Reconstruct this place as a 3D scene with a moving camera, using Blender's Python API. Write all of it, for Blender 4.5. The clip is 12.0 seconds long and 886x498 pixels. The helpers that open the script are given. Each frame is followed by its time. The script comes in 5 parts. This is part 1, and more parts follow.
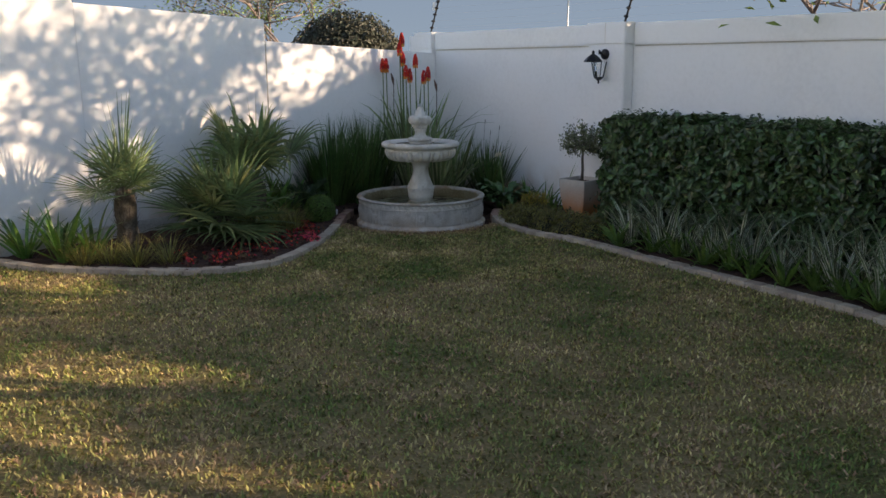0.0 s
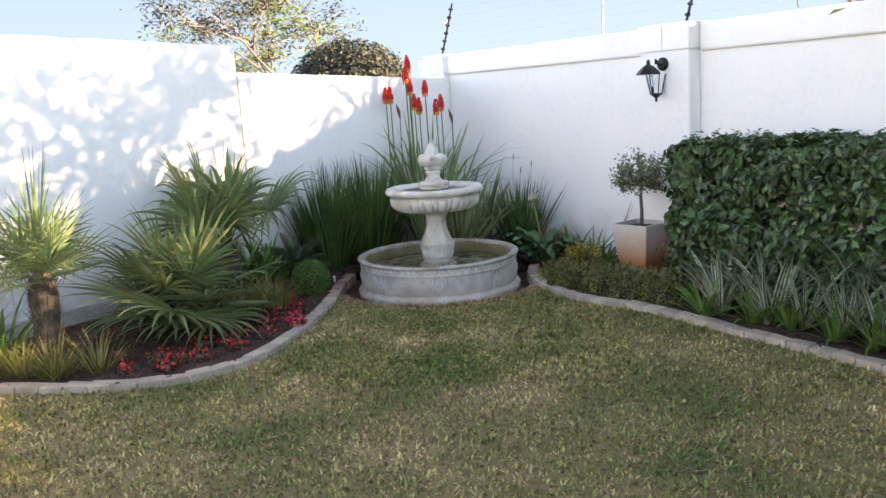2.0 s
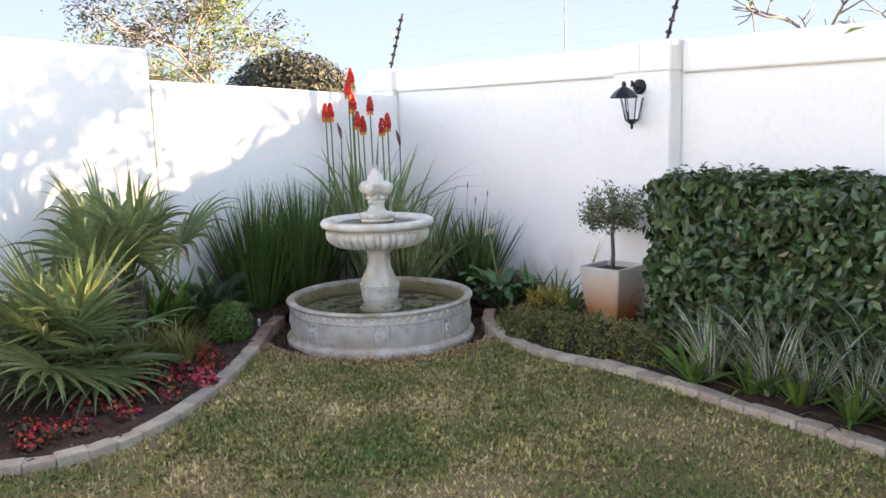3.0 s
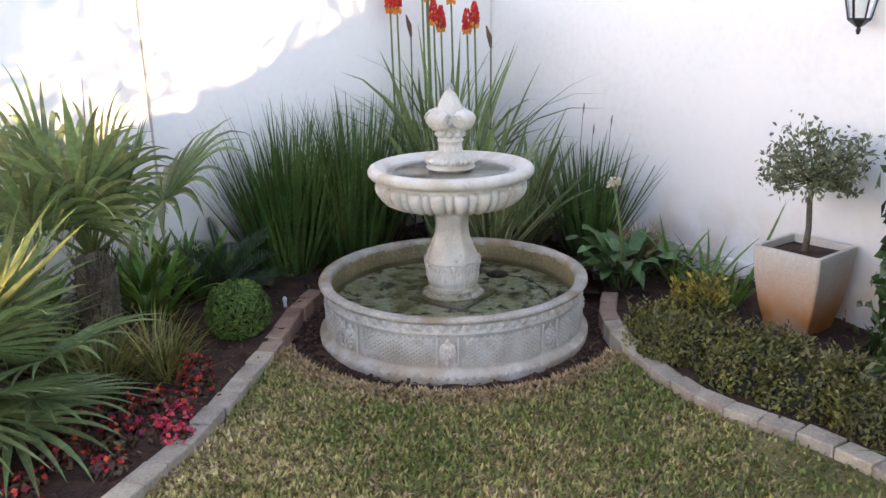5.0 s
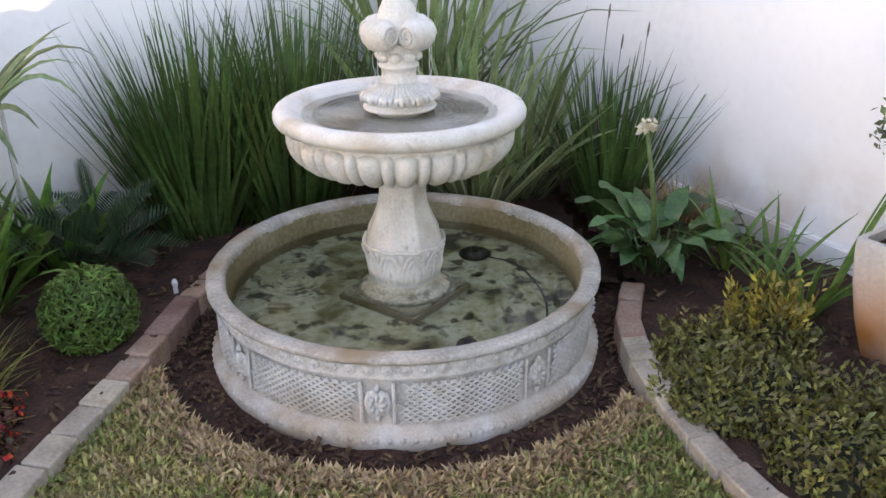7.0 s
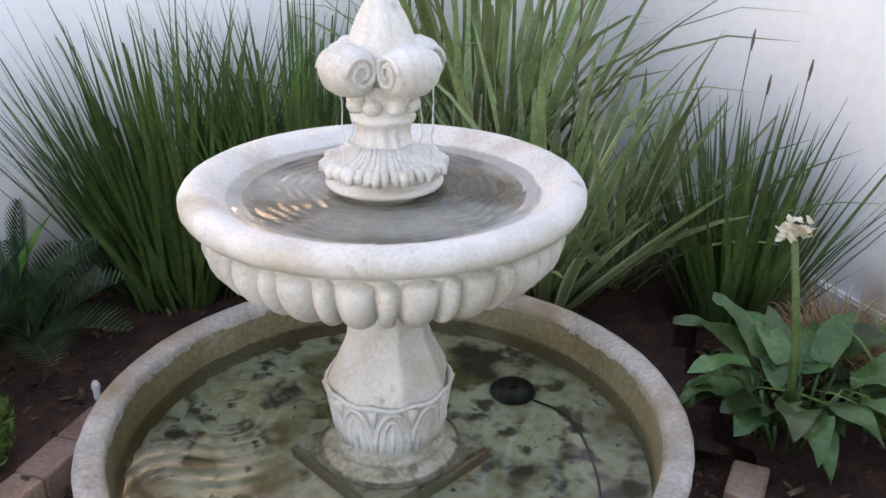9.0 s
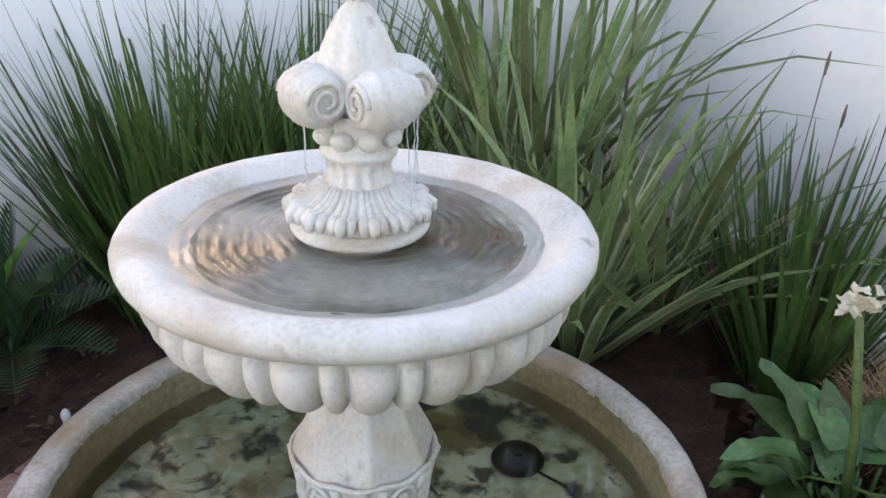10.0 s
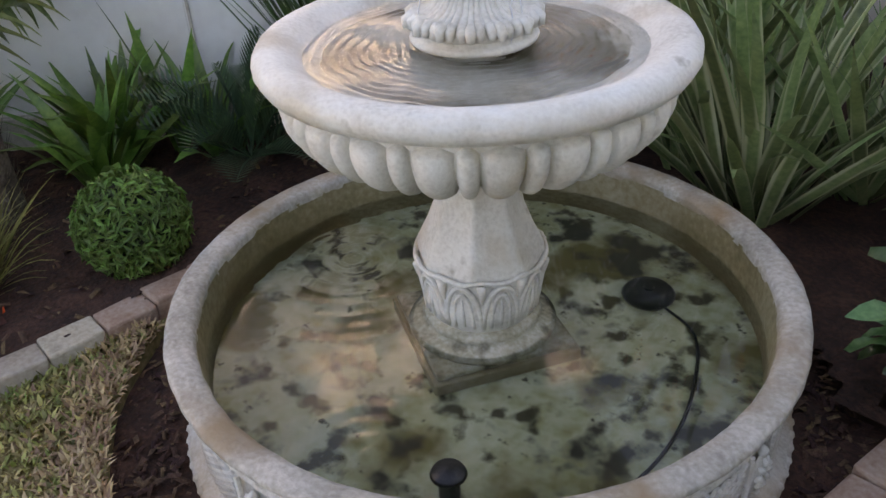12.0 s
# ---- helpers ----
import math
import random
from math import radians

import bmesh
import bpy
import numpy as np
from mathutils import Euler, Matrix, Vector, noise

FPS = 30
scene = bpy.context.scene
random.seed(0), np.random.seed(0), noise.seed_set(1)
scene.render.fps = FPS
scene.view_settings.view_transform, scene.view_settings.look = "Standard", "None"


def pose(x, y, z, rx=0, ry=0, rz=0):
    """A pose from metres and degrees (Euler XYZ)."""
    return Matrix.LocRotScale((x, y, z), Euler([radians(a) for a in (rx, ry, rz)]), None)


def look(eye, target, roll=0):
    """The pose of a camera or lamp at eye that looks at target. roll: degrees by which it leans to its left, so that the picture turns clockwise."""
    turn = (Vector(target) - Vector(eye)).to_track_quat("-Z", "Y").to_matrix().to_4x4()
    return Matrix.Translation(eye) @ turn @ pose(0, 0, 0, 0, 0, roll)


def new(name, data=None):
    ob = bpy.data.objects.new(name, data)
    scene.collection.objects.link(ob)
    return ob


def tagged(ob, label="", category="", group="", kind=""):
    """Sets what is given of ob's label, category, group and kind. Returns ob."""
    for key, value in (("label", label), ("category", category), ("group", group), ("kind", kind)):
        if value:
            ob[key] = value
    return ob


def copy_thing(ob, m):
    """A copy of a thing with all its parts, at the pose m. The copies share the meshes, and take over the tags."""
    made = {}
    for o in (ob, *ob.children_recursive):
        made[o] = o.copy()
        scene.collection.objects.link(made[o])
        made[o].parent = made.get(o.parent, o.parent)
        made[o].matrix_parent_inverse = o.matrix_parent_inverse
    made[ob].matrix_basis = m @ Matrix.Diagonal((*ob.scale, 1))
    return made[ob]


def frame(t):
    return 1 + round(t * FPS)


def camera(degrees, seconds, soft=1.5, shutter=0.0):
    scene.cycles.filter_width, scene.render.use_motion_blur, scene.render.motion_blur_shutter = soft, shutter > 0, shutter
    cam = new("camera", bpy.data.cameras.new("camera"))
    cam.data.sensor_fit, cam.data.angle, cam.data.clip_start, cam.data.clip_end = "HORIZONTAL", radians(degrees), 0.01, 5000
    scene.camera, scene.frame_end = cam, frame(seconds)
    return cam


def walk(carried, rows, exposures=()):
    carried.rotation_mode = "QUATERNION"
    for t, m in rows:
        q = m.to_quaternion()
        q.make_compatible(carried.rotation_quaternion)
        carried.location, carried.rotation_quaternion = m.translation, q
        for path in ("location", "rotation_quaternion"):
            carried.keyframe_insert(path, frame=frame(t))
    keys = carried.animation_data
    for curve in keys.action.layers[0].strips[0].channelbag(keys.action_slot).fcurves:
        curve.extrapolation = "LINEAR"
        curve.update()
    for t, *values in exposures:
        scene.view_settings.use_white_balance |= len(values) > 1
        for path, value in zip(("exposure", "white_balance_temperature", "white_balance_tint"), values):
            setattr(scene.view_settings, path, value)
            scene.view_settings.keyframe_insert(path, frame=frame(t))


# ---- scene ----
# ---- camera ----
cam = camera(55.46, 12.0)
ROWS = [
    (0.0, 0.037, -0.780, 1.601, 0.49, -12.48, 0.27),
    (0.5, 0.107, -0.303, 1.558, 3.77, -10.92, 2.00),
    (1.0, 0.083, 0.170, 1.543, 3.54, -9.82, 2.21),
    (1.5, 0.014, 0.593, 1.537, 2.13, -10.50, 2.33),
    (2.0, 0.044, 1.073, 1.508, 1.70, -10.12, 3.37),
    (2.5, 0.046, 1.518, 1.490, 3.13, -13.12, 2.00),
    (3.0, 0.030, 1.998, 1.504, -1.75, -8.91, 1.59),
    (5.0, 0.038, 3.965, 1.564, 4.81, -16.45, 1.18),
    (5.5, -0.025, 4.369, 1.556, 6.26, -17.42, 0.11),
    (6.0, -0.014, 4.742, 1.525, 3.43, -21.76, 1.62),
    (6.5, 0.089, 5.049, 1.491, 4.88, -23.98, 1.07),
    (8.5, 0.271, 6.258, 1.384, 13.78, -23.81, 0.14),
    (9.0, 0.296, 6.468, 1.346, 16.89, -23.72, -0.47),
    (9.5, 0.288, 6.676, 1.354, 17.97, -22.37, -2.02),
    (10.0, 0.341, 6.796, 1.348, 22.32, -24.45, -1.48),
    (10.5, 0.524, 6.872, 1.357, 37.31, -22.18, -3.10),
    (11.0, 0.662, 6.861, 1.351, 43.13, -23.03, -1.20),
    (11.5, 0.705, 6.855, 1.319, 43.42, -28.60, 1.80),
    (12.0, 0.715, 6.851, 1.291, 42.84, -32.66, 2.75),
]
EXPOSURES = [(0.0, 1.2, 9200, 20), (0.5, 1.85, 9600, 21), (1.0, 2.28, 9900, 21), (1.5, 2.52, 10000, 21), (2.5, 2.7, 10200, 23), (3.0, 2.78, 10500, 24), (5.0, 2.95, 10900, 27), (6.0, 3.1, 11200, 28), (9.0, 3.15, 11100, 28), (10.5, 3.1, 10600, 25), (11.5, 3.0, 10900, 26), (12.0, 2.8, 11200, 28)]
walk(cam, [(t, pose(x, y, z, 90 + pitch, roll, yaw)) for t, x, y, z, yaw, pitch, roll in ROWS], EXPOSURES)

# ---- world and sun ----
SUN_WAY = Vector((-0.715, 0.049, -0.208)).normalized()
world = bpy.data.worlds.new("sky")
world.use_nodes = True
scene.world = world
wn = world.node_tree
sky = wn.nodes.new("ShaderNodeTexSky")
sky.sky_type = "NISHITA"
sky.sun_disc = False
sky.sun_elevation = math.asin(-SUN_WAY.z)
sky.sun_rotation = math.atan2(-SUN_WAY.x, -SUN_WAY.y)
sky.altitude, sky.air_density, sky.dust_density, sky.ozone_density = 1700, 0.8, 0.0, 1.4
wn.links.new(sky.outputs[0], wn.nodes["Background"].inputs[0])
wn.nodes["Background"].inputs[1].default_value = 0.15
sun = new("sun", bpy.data.lights.new("sun", "SUN"))
sun.data.energy, sun.data.angle, sun.data.color = 4.5, radians(0.6), (1.0, 0.90, 0.79)
sun.matrix_world = look((20, -6, 8), Vector((20, -6, 8)) + SUN_WAY)
scene.view_settings.exposure = 0.0

# ---- materials ----


def material(name, colours, scale=6.0, fine=60.0, rough=0.7, bump=0.2, depth=0.004, metal=0.0, vary="", amount=0.25, translucent=0.0, spec=0.5):
    """A mottled surface: colours blended by a coarse and a fine noise; vary: 'object' or 'island' brightness changes."""
    m = bpy.data.materials.new(name)
    m.use_nodes = True
    nt = m.node_tree
    bsdf = nt.nodes["Principled BSDF"]
    coord = nt.nodes.new("ShaderNodeTexCoord")
    geo = nt.nodes.new("ShaderNodeNewGeometry")
    coarse, grain = nt.nodes.new("ShaderNodeTexNoise"), nt.nodes.new("ShaderNodeTexNoise")
    for n, s in ((coarse, scale), (grain, fine)):
        n.inputs["Scale"].default_value = s
        n.inputs["Detail"].default_value = 5
        nt.links.new(geo.outputs["Position"], n.inputs["Vector"])
    add = nt.nodes.new("ShaderNodeMath")
    add.operation = "MULTIPLY_ADD"
    add.inputs[1].default_value = 0.45
    nt.links.new(grain.outputs["Fac"], add.inputs[0])
    half = nt.nodes.new("ShaderNodeMath")
    half.operation = "MULTIPLY"
    half.inputs[1].default_value = 0.55
    nt.links.new(coarse.outputs["Fac"], half.inputs[0])
    nt.links.new(half.outputs[0], add.inputs[2])
    ramp = nt.nodes.new("ShaderNodeValToRGB")
    el = ramp.color_ramp.elements
    while len(el) < len(colours):
        el.new(0.5)
    for i, c in enumerate(colours):
        el[i].position = 0.34 + 0.32 * i / max(1, len(colours) - 1)
        el[i].color = (*c, 1)
    nt.links.new(add.outputs[0], ramp.inputs[0])
    out = ramp.outputs[0]
    if vary:
        if vary == "object":
            info = nt.nodes.new("ShaderNodeObjectInfo")
            rnd = info.outputs["Random"]
        else:
            rnd = geo.outputs["Random Per Island"]
        hsv = nt.nodes.new("ShaderNodeHueSaturation")
        span = nt.nodes.new("ShaderNodeMapRange")
        span.inputs["To Min"].default_value, span.inputs["To Max"].default_value = 1 - amount, 1 + amount
        nt.links.new(rnd, span.inputs["Value"])
        nt.links.new(span.outputs[0], hsv.inputs["Value"])
        hue = nt.nodes.new("ShaderNodeMapRange")
        hue.inputs["To Min"].default_value, hue.inputs["To Max"].default_value = 0.5 - 0.06 * amount, 0.5 + 0.06 * amount
        nt.links.new(rnd, hue.inputs["Value"])
        nt.links.new(hue.outputs[0], hsv.inputs["Hue"])
        nt.links.new(out, hsv.inputs["Color"])
        out = hsv.outputs[0]
    nt.links.new(out, bsdf.inputs["Base Color"])
    bsdf.inputs["Roughness"].default_value = rough
    bsdf.inputs["Metallic"].default_value = metal
    bsdf.inputs["Specular IOR Level"].default_value = spec
    if bump:
        b = nt.nodes.new("ShaderNodeBump")
        b.inputs["Strength"].default_value, b.inputs["Distance"].default_value = bump, depth
        nt.links.new(add.outputs[0], b.inputs["Height"])
        nt.links.new(b.outputs[0], bsdf.inputs["Normal"])
    if translucent:
        tr = nt.nodes.new("ShaderNodeBsdfTranslucent")
        mix = nt.nodes.new("ShaderNodeMixShader")
        mix.inputs[0].default_value = translucent
        nt.links.new(out, tr.inputs["Color"])
        nt.links.new(bsdf.outputs[0], mix.inputs[1])
        nt.links.new(tr.outputs[0], mix.inputs[2])
        nt.links.new(mix.outputs[0], nt.nodes["Material Output"].inputs["Surface"])
    return m


def stained(m, colour, zone, scale, low, high):
    """Lay a stain of a colour over a material m: patches of noise inside a band of heights zone = (full, none)."""
    nt = m.node_tree
    bsdf = nt.nodes["Principled BSDF"]
    src = bsdf.inputs["Base Color"].links[0].from_socket
    geo = nt.nodes.new("ShaderNodeNewGeometry")
    sep = nt.nodes.new("ShaderNodeSeparateXYZ")
    nt.links.new(geo.outputs["Position"], sep.inputs[0])
    band = nt.nodes.new("ShaderNodeMapRange")
    band.inputs["From Min"].default_value, band.inputs["From Max"].default_value = zone
    band.inputs["To Min"].default_value, band.inputs["To Max"].default_value = 1, 0
    nt.links.new(sep.outputs[2], band.inputs["Value"])
    n = nt.nodes.new("ShaderNodeTexNoise")
    n.inputs["Scale"].default_value, n.inputs["Detail"].default_value = scale, 6
    nt.links.new(geo.outputs["Position"], n.inputs["Vector"])
    cut = nt.nodes.new("ShaderNodeMapRange")
    cut.inputs["From Min"].default_value, cut.inputs["From Max"].default_value = low, high
    nt.links.new(n.outputs["Fac"], cut.inputs["Value"])
    both = nt.nodes.new("ShaderNodeMath")
    both.operation = "MULTIPLY"
    nt.links.new(band.outputs[0], both.inputs[0])
    nt.links.new(cut.outputs[0], both.inputs[1])
    mix = nt.nodes.new("ShaderNodeMix")
    mix.data_type = "RGBA"
    nt.links.new(both.outputs[0], mix.inputs["Factor"])
    nt.links.new(src, mix.inputs["A"])
    mix.inputs["B"].default_value = (*colour, 1)
    nt.links.new(mix.outputs["Result"], bsdf.inputs["Base Color"])
    return m


M_WALL = stained(material("white_paint", [(0.82, 0.815, 0.80), (0.87, 0.865, 0.85), (0.89, 0.885, 0.875)], 1.2, 25, 0.75, 0.25, 0.004), (0.55, 0.36, 0.22), (0.08, 0.5), 3.0, 0.42, 0.75)
M_FOOT = material("weathered_footing_and_band_shade", [(0.42, 0.38, 0.33), (0.58, 0.54, 0.48), (0.68, 0.65, 0.6)], 4, 50, 0.85, 0.4)
M_SOIL = material("bark_mulch_soil", [(0.022, 0.010, 0.007), (0.054, 0.022, 0.014), (0.105, 0.044, 0.028)], 9, 70, 0.95, 0.9, 0.02)
M_CHIP = material("mulch_chip", [(0.032, 0.016, 0.011), (0.082, 0.037, 0.023), (0.150, 0.080, 0.052)], 30, 200, 0.9, 0.3, vary="island", amount=0.6)
M_TURF = material("turf_base", [(0.08, 0.09, 0.025), (0.20, 0.15, 0.06), (0.34, 0.24, 0.12)], 1.5, 55, 0.95, 0.8, 0.02)
M_KERB = material("concrete_edging", [(0.27, 0.215, 0.165), (0.40, 0.335, 0.265), (0.49, 0.425, 0.345)], 8, 90, 0.9, 0.5, 0.004, vary="object", amount=0.16)
M_BRICK = material("red_edging_brick", [(0.24, 0.13, 0.09), (0.34, 0.20, 0.15), (0.42, 0.30, 0.24)], 10, 90, 0.9, 0.5, 0.004, vary="object", amount=0.2)
M_STONE = stained(material("cast_stone", [(0.54, 0.505, 0.44), (0.68, 0.65, 0.585), (0.76, 0.735, 0.675)], 9, 120, 0.62, 0.55, 0.005), (0.40, 0.29, 0.16), (0.0, 1.9), 6.0, 0.50, 0.74)
stained(M_STONE, (0.24, 0.20, 0.13), (2.0, 3.0), 18.0, 0.66, 0.84)
M_BASIN = stained(material("weathered_cast_stone", [(0.43, 0.41, 0.37), (0.63, 0.61, 0.57), (0.76, 0.75, 0.72)], 9, 120, 0.8, 0.7, 0.005), (0.40, 0.26, 0.14), (-0.06, 0.14), 5.0, 0.36, 0.62)
stained(M_BASIN, (0.30, 0.24, 0.17), (2.0, 3.0), 9.0, 0.58, 0.78)
M_RIM = stained(material("worn_rim_stone", [(0.28, 0.255, 0.215), (0.43, 0.40, 0.35), (0.60, 0.57, 0.52)], 8, 90, 0.8, 0.8, 0.006), (0.30, 0.21, 0.13), (2.0, 3.0), 4.5, 0.48, 0.66)
M_PLINTH = stained(material("waterline_stone", [(0.17, 0.145, 0.085), (0.34, 0.31, 0.22), (0.50, 0.47, 0.39)], 11, 90, 0.6, 0.6, 0.005), (0.06, 0.05, 0.025), (2.0, 3.0), 14.0, 0.54, 0.66)
M_BASIN_IN = stained(material("algae_stained_stone", [(0.15, 0.115, 0.05), (0.25, 0.205, 0.115), (0.35, 0.31, 0.215)], 4, 60, 0.6, 0.4), (0.15, 0.10, 0.035), (0.12, 0.25), 3.5, 0.42, 0.66)
M_POOL = stained(material("algae_pool_floor", [(0.25, 0.235, 0.09), (0.43, 0.44, 0.28), (0.55, 0.57, 0.43)], 3.5, 30, 0.6, 0.2), (0.05, 0.045, 0.02), (0.5, 0.6), 34.0, 0.63, 0.72)
stained(M_POOL, (0.06, 0.052, 0.022), (0.5, 0.6), 13.0, 0.53, 0.62)
stained(M_POOL, (0.15, 0.12, 0.035), (0.5, 0.6), 4.5, 0.5, 0.62)
stained(M_POOL, (0.04, 0.035, 0.02), (0.5, 0.6), 7.5, 0.58, 0.66)
# dark patches carry bowl stain plus the finial's shadow and reflection as colour
M_BOWL_IN = stained(material("wet_shaded_bowl_stone", [(0.36, 0.33, 0.25), (0.52, 0.49, 0.41), (0.64, 0.62, 0.56)], 6, 60, 0.4, 0.3), (0.13, 0.105, 0.06), (2.0, 3.0), 5.0, 0.42, 0.60)
M_POT = stained(material("salt_glazed_pot", [(0.462, 0.420, 0.378), (0.567, 0.525, 0.473), (0.651, 0.609, 0.557)], 5, 80, 0.55, 0.25), (0.56, 0.20, 0.05), (0.10, 0.40), 3.0, 0.2, 0.55)
M_IRON = material("black_cast_metal", [(0.008, 0.008, 0.009), (0.016, 0.016, 0.018), (0.03, 0.03, 0.03)], 20, 150, 0.4, 0.2, metal=0.4)
M_STEEL = material("galvanised_steel", [(0.35, 0.36, 0.38), (0.45, 0.46, 0.48)], 20, 150, 0.45, 0.1, metal=0.8)
M_PLASTIC = material("white_plastic", [(0.68, 0.68, 0.66), (0.78, 0.78, 0.76)], 20, 100, 0.4, 0.05)
M_BARK = material("bark", [(0.07, 0.055, 0.045), (0.14, 0.115, 0.09), (0.22, 0.185, 0.15)], 12, 80, 0.95, 0.9, 0.01)
M_FIBRE = material("palm_trunk_fibre", [(0.05, 0.035, 0.025), (0.11, 0.085, 0.06), (0.19, 0.16, 0.125)], 18, 90, 0.95, 1.0, 0.015, vary="island", amount=0.35)
M_PALM = material("palm_leaf", [(0.075, 0.130, 0.052), (0.14, 0.205, 0.085), (0.25, 0.32, 0.145)], 3, 40, 0.40, 0.1, vary="island", amount=0.35, translucent=0.28)
M_PALMDRY = material("palm_leaf_yellowed", [(0.15, 0.19, 0.065), (0.26, 0.30, 0.12), (0.37, 0.39, 0.19)], 3, 40, 0.45, 0.1, vary="island", amount=0.3, translucent=0.28)
M_REED = material("reed_leaf", [(0.030, 0.075, 0.022), (0.062, 0.128, 0.036), (0.125, 0.205, 0.062)], 4, 40, 0.38, 0.1, vary="island", amount=0.5, translucent=0.18)
M_FLAX = material("flax_leaf", [(0.10, 0.165, 0.065), (0.185, 0.26, 0.105), (0.29, 0.355, 0.16)], 6, 60, 0.40, 0.1, vary="object", amount=0.4, translucent=0.18)
M_BROAD = material("broad_leaf", [(0.044, 0.120, 0.024), (0.090, 0.201, 0.038), (0.177, 0.302, 0.067)], 8, 60, 0.38, 0.15, vary="object", amount=0.4, translucent=0.18)
M_CALLA = material("calla_leaf", [(0.028, 0.080, 0.026), (0.056, 0.130, 0.042), (0.105, 0.195, 0.068)], 9, 70, 0.34, 0.2, vary="object", amount=0.45, translucent=0.12)
M_DARKLEAF = material("dark_frond", [(0.017, 0.049, 0.025), (0.035, 0.084, 0.039), (0.063, 0.126, 0.056)], 8, 60, 0.45, 0.15, vary="island", amount=0.4, translucent=0.1)
M_HEDGE = material("hedge_leaf", [(0.021, 0.048, 0.013), (0.045, 0.090, 0.028), (0.095, 0.155, 0.056)], 5, 50, 0.30, 0.1, vary="island", amount=0.55, translucent=0.1)
# near-black colour puts the shade between the leaves into a solid core
M_HEDGECORE = material("hedge_inner_shade", [(0.008, 0.012, 0.006), (0.018, 0.022, 0.01), (0.03, 0.03, 0.016)], 20, 90, 0.95, 0.8)
M_PRIVET = material("golden_hedge_leaf", [(0.060, 0.075, 0.018), (0.125, 0.115, 0.028), (0.22, 0.17, 0.04)], 7, 50, 0.45, 0.1, vary="island", amount=0.6, translucent=0.15)
M_GOLD = material("golden_shoot_leaf", [(0.17, 0.15, 0.03), (0.32, 0.24, 0.045), (0.48, 0.33, 0.06)], 9, 50, 0.45, 0.1, vary="island", amount=0.4, translucent=0.2)
M_BALL = material("ball_shrub_leaf", [(0.041, 0.101, 0.020), (0.081, 0.169, 0.030), (0.149, 0.243, 0.054)], 8, 60, 0.55, 0.1, vary="island", amount=0.4, translucent=0.15)
M_OLIVE = material("topiary_leaf", [(0.072, 0.102, 0.042), (0.156, 0.180, 0.090), (0.288, 0.288, 0.180)], 8, 60, 0.45, 0.1, vary="island", amount=0.5, translucent=0.15)
M_SPIDER = material("silvery_striped_leaf", [(0.06, 0.10, 0.045), (0.12, 0.17, 0.085), (0.20, 0.25, 0.15)], 30, 70, 0.45, 0.1, vary="object", amount=0.5, translucent=0.15)
M_SEDGE = material("bronze_sedge", [(0.11, 0.14, 0.03), (0.23, 0.22, 0.06), (0.42, 0.34, 0.13)], 6, 50, 0.55, 0.1, vary="island", amount=0.45, translucent=0.2)
M_GRASS = material("lawn_blade", [(0.078, 0.143, 0.023), (0.178, 0.205, 0.052), (0.37, 0.29, 0.115), (0.68, 0.51, 0.29)], 1.5, 24, 0.6, 0.0, vary="island", amount=0.5, translucent=0.15)
M_STRAW = material("dry_straw", [(0.22, 0.12, 0.06), (0.38, 0.24, 0.13), (0.52, 0.36, 0.22)], 20, 90, 0.8, 0.2, vary="island", amount=0.35)
M_RED = material("red_petal", [(0.35, 0.008, 0.012), (0.60, 0.02, 0.025), (0.75, 0.05, 0.06)], 12, 60, 0.5, 0.1, vary="island", amount=0.4, translucent=0.2)
M_PINK = material("pink_petal", [(0.500, 0.020, 0.066), (0.750, 0.060, 0.121), (0.850, 0.160, 0.187)], 12, 60, 0.5, 0.1, vary="island", amount=0.3, translucent=0.2)
M_REDLEAF = material("bronze_red_leaf", [(0.056, 0.028, 0.017), (0.126, 0.042, 0.028), (0.084, 0.112, 0.042)], 14, 60, 0.5, 0.1, vary="island", amount=0.5, translucent=0.15)
M_ALOE = material("poker_red", [(0.58, 0.012, 0.008), (0.72, 0.02, 0.012), (0.8, 0.05, 0.02)], 20, 90, 0.5, 0.2, vary="island", amount=0.25, translucent=0.15)
M_ALOEY = material("poker_orange", [(0.75, 0.17, 0.03), (0.85, 0.30, 0.06), (0.85, 0.42, 0.12)], 20, 90, 0.5, 0.2, vary="island", amount=0.2, translucent=0.15)
M_STEM = material("green_stem", [(0.06, 0.11, 0.03), (0.11, 0.17, 0.05), (0.16, 0.22, 0.08)], 20, 90, 0.5, 0.1)
M_CREAM = material("faded_cream_petal", [(0.62, 0.48, 0.30), (0.76, 0.66, 0.48), (0.80, 0.74, 0.60)], 30, 90, 0.7, 0.4, translucent=0.2)
M_FAR = material("far_tree_leaf", [(0.085, 0.158, 0.032), (0.184, 0.277, 0.065), (0.306, 0.396, 0.113)], 1, 10, 0.6, 0.0, vary="island", amount=0.5, translucent=0.25)
M_FARDARK = material("far_dark_leaf", [(0.018, 0.027, 0.015), (0.038, 0.045, 0.027), (0.075, 0.068, 0.045)], 2, 15, 0.6, 0.0, vary="island", amount=0.5, translucent=0.1)
M_TWIG = material("bare_twig", [(0.11, 0.09, 0.08), (0.20, 0.165, 0.145), (0.28, 0.24, 0.21)], 5, 30, 0.9, 0.3)


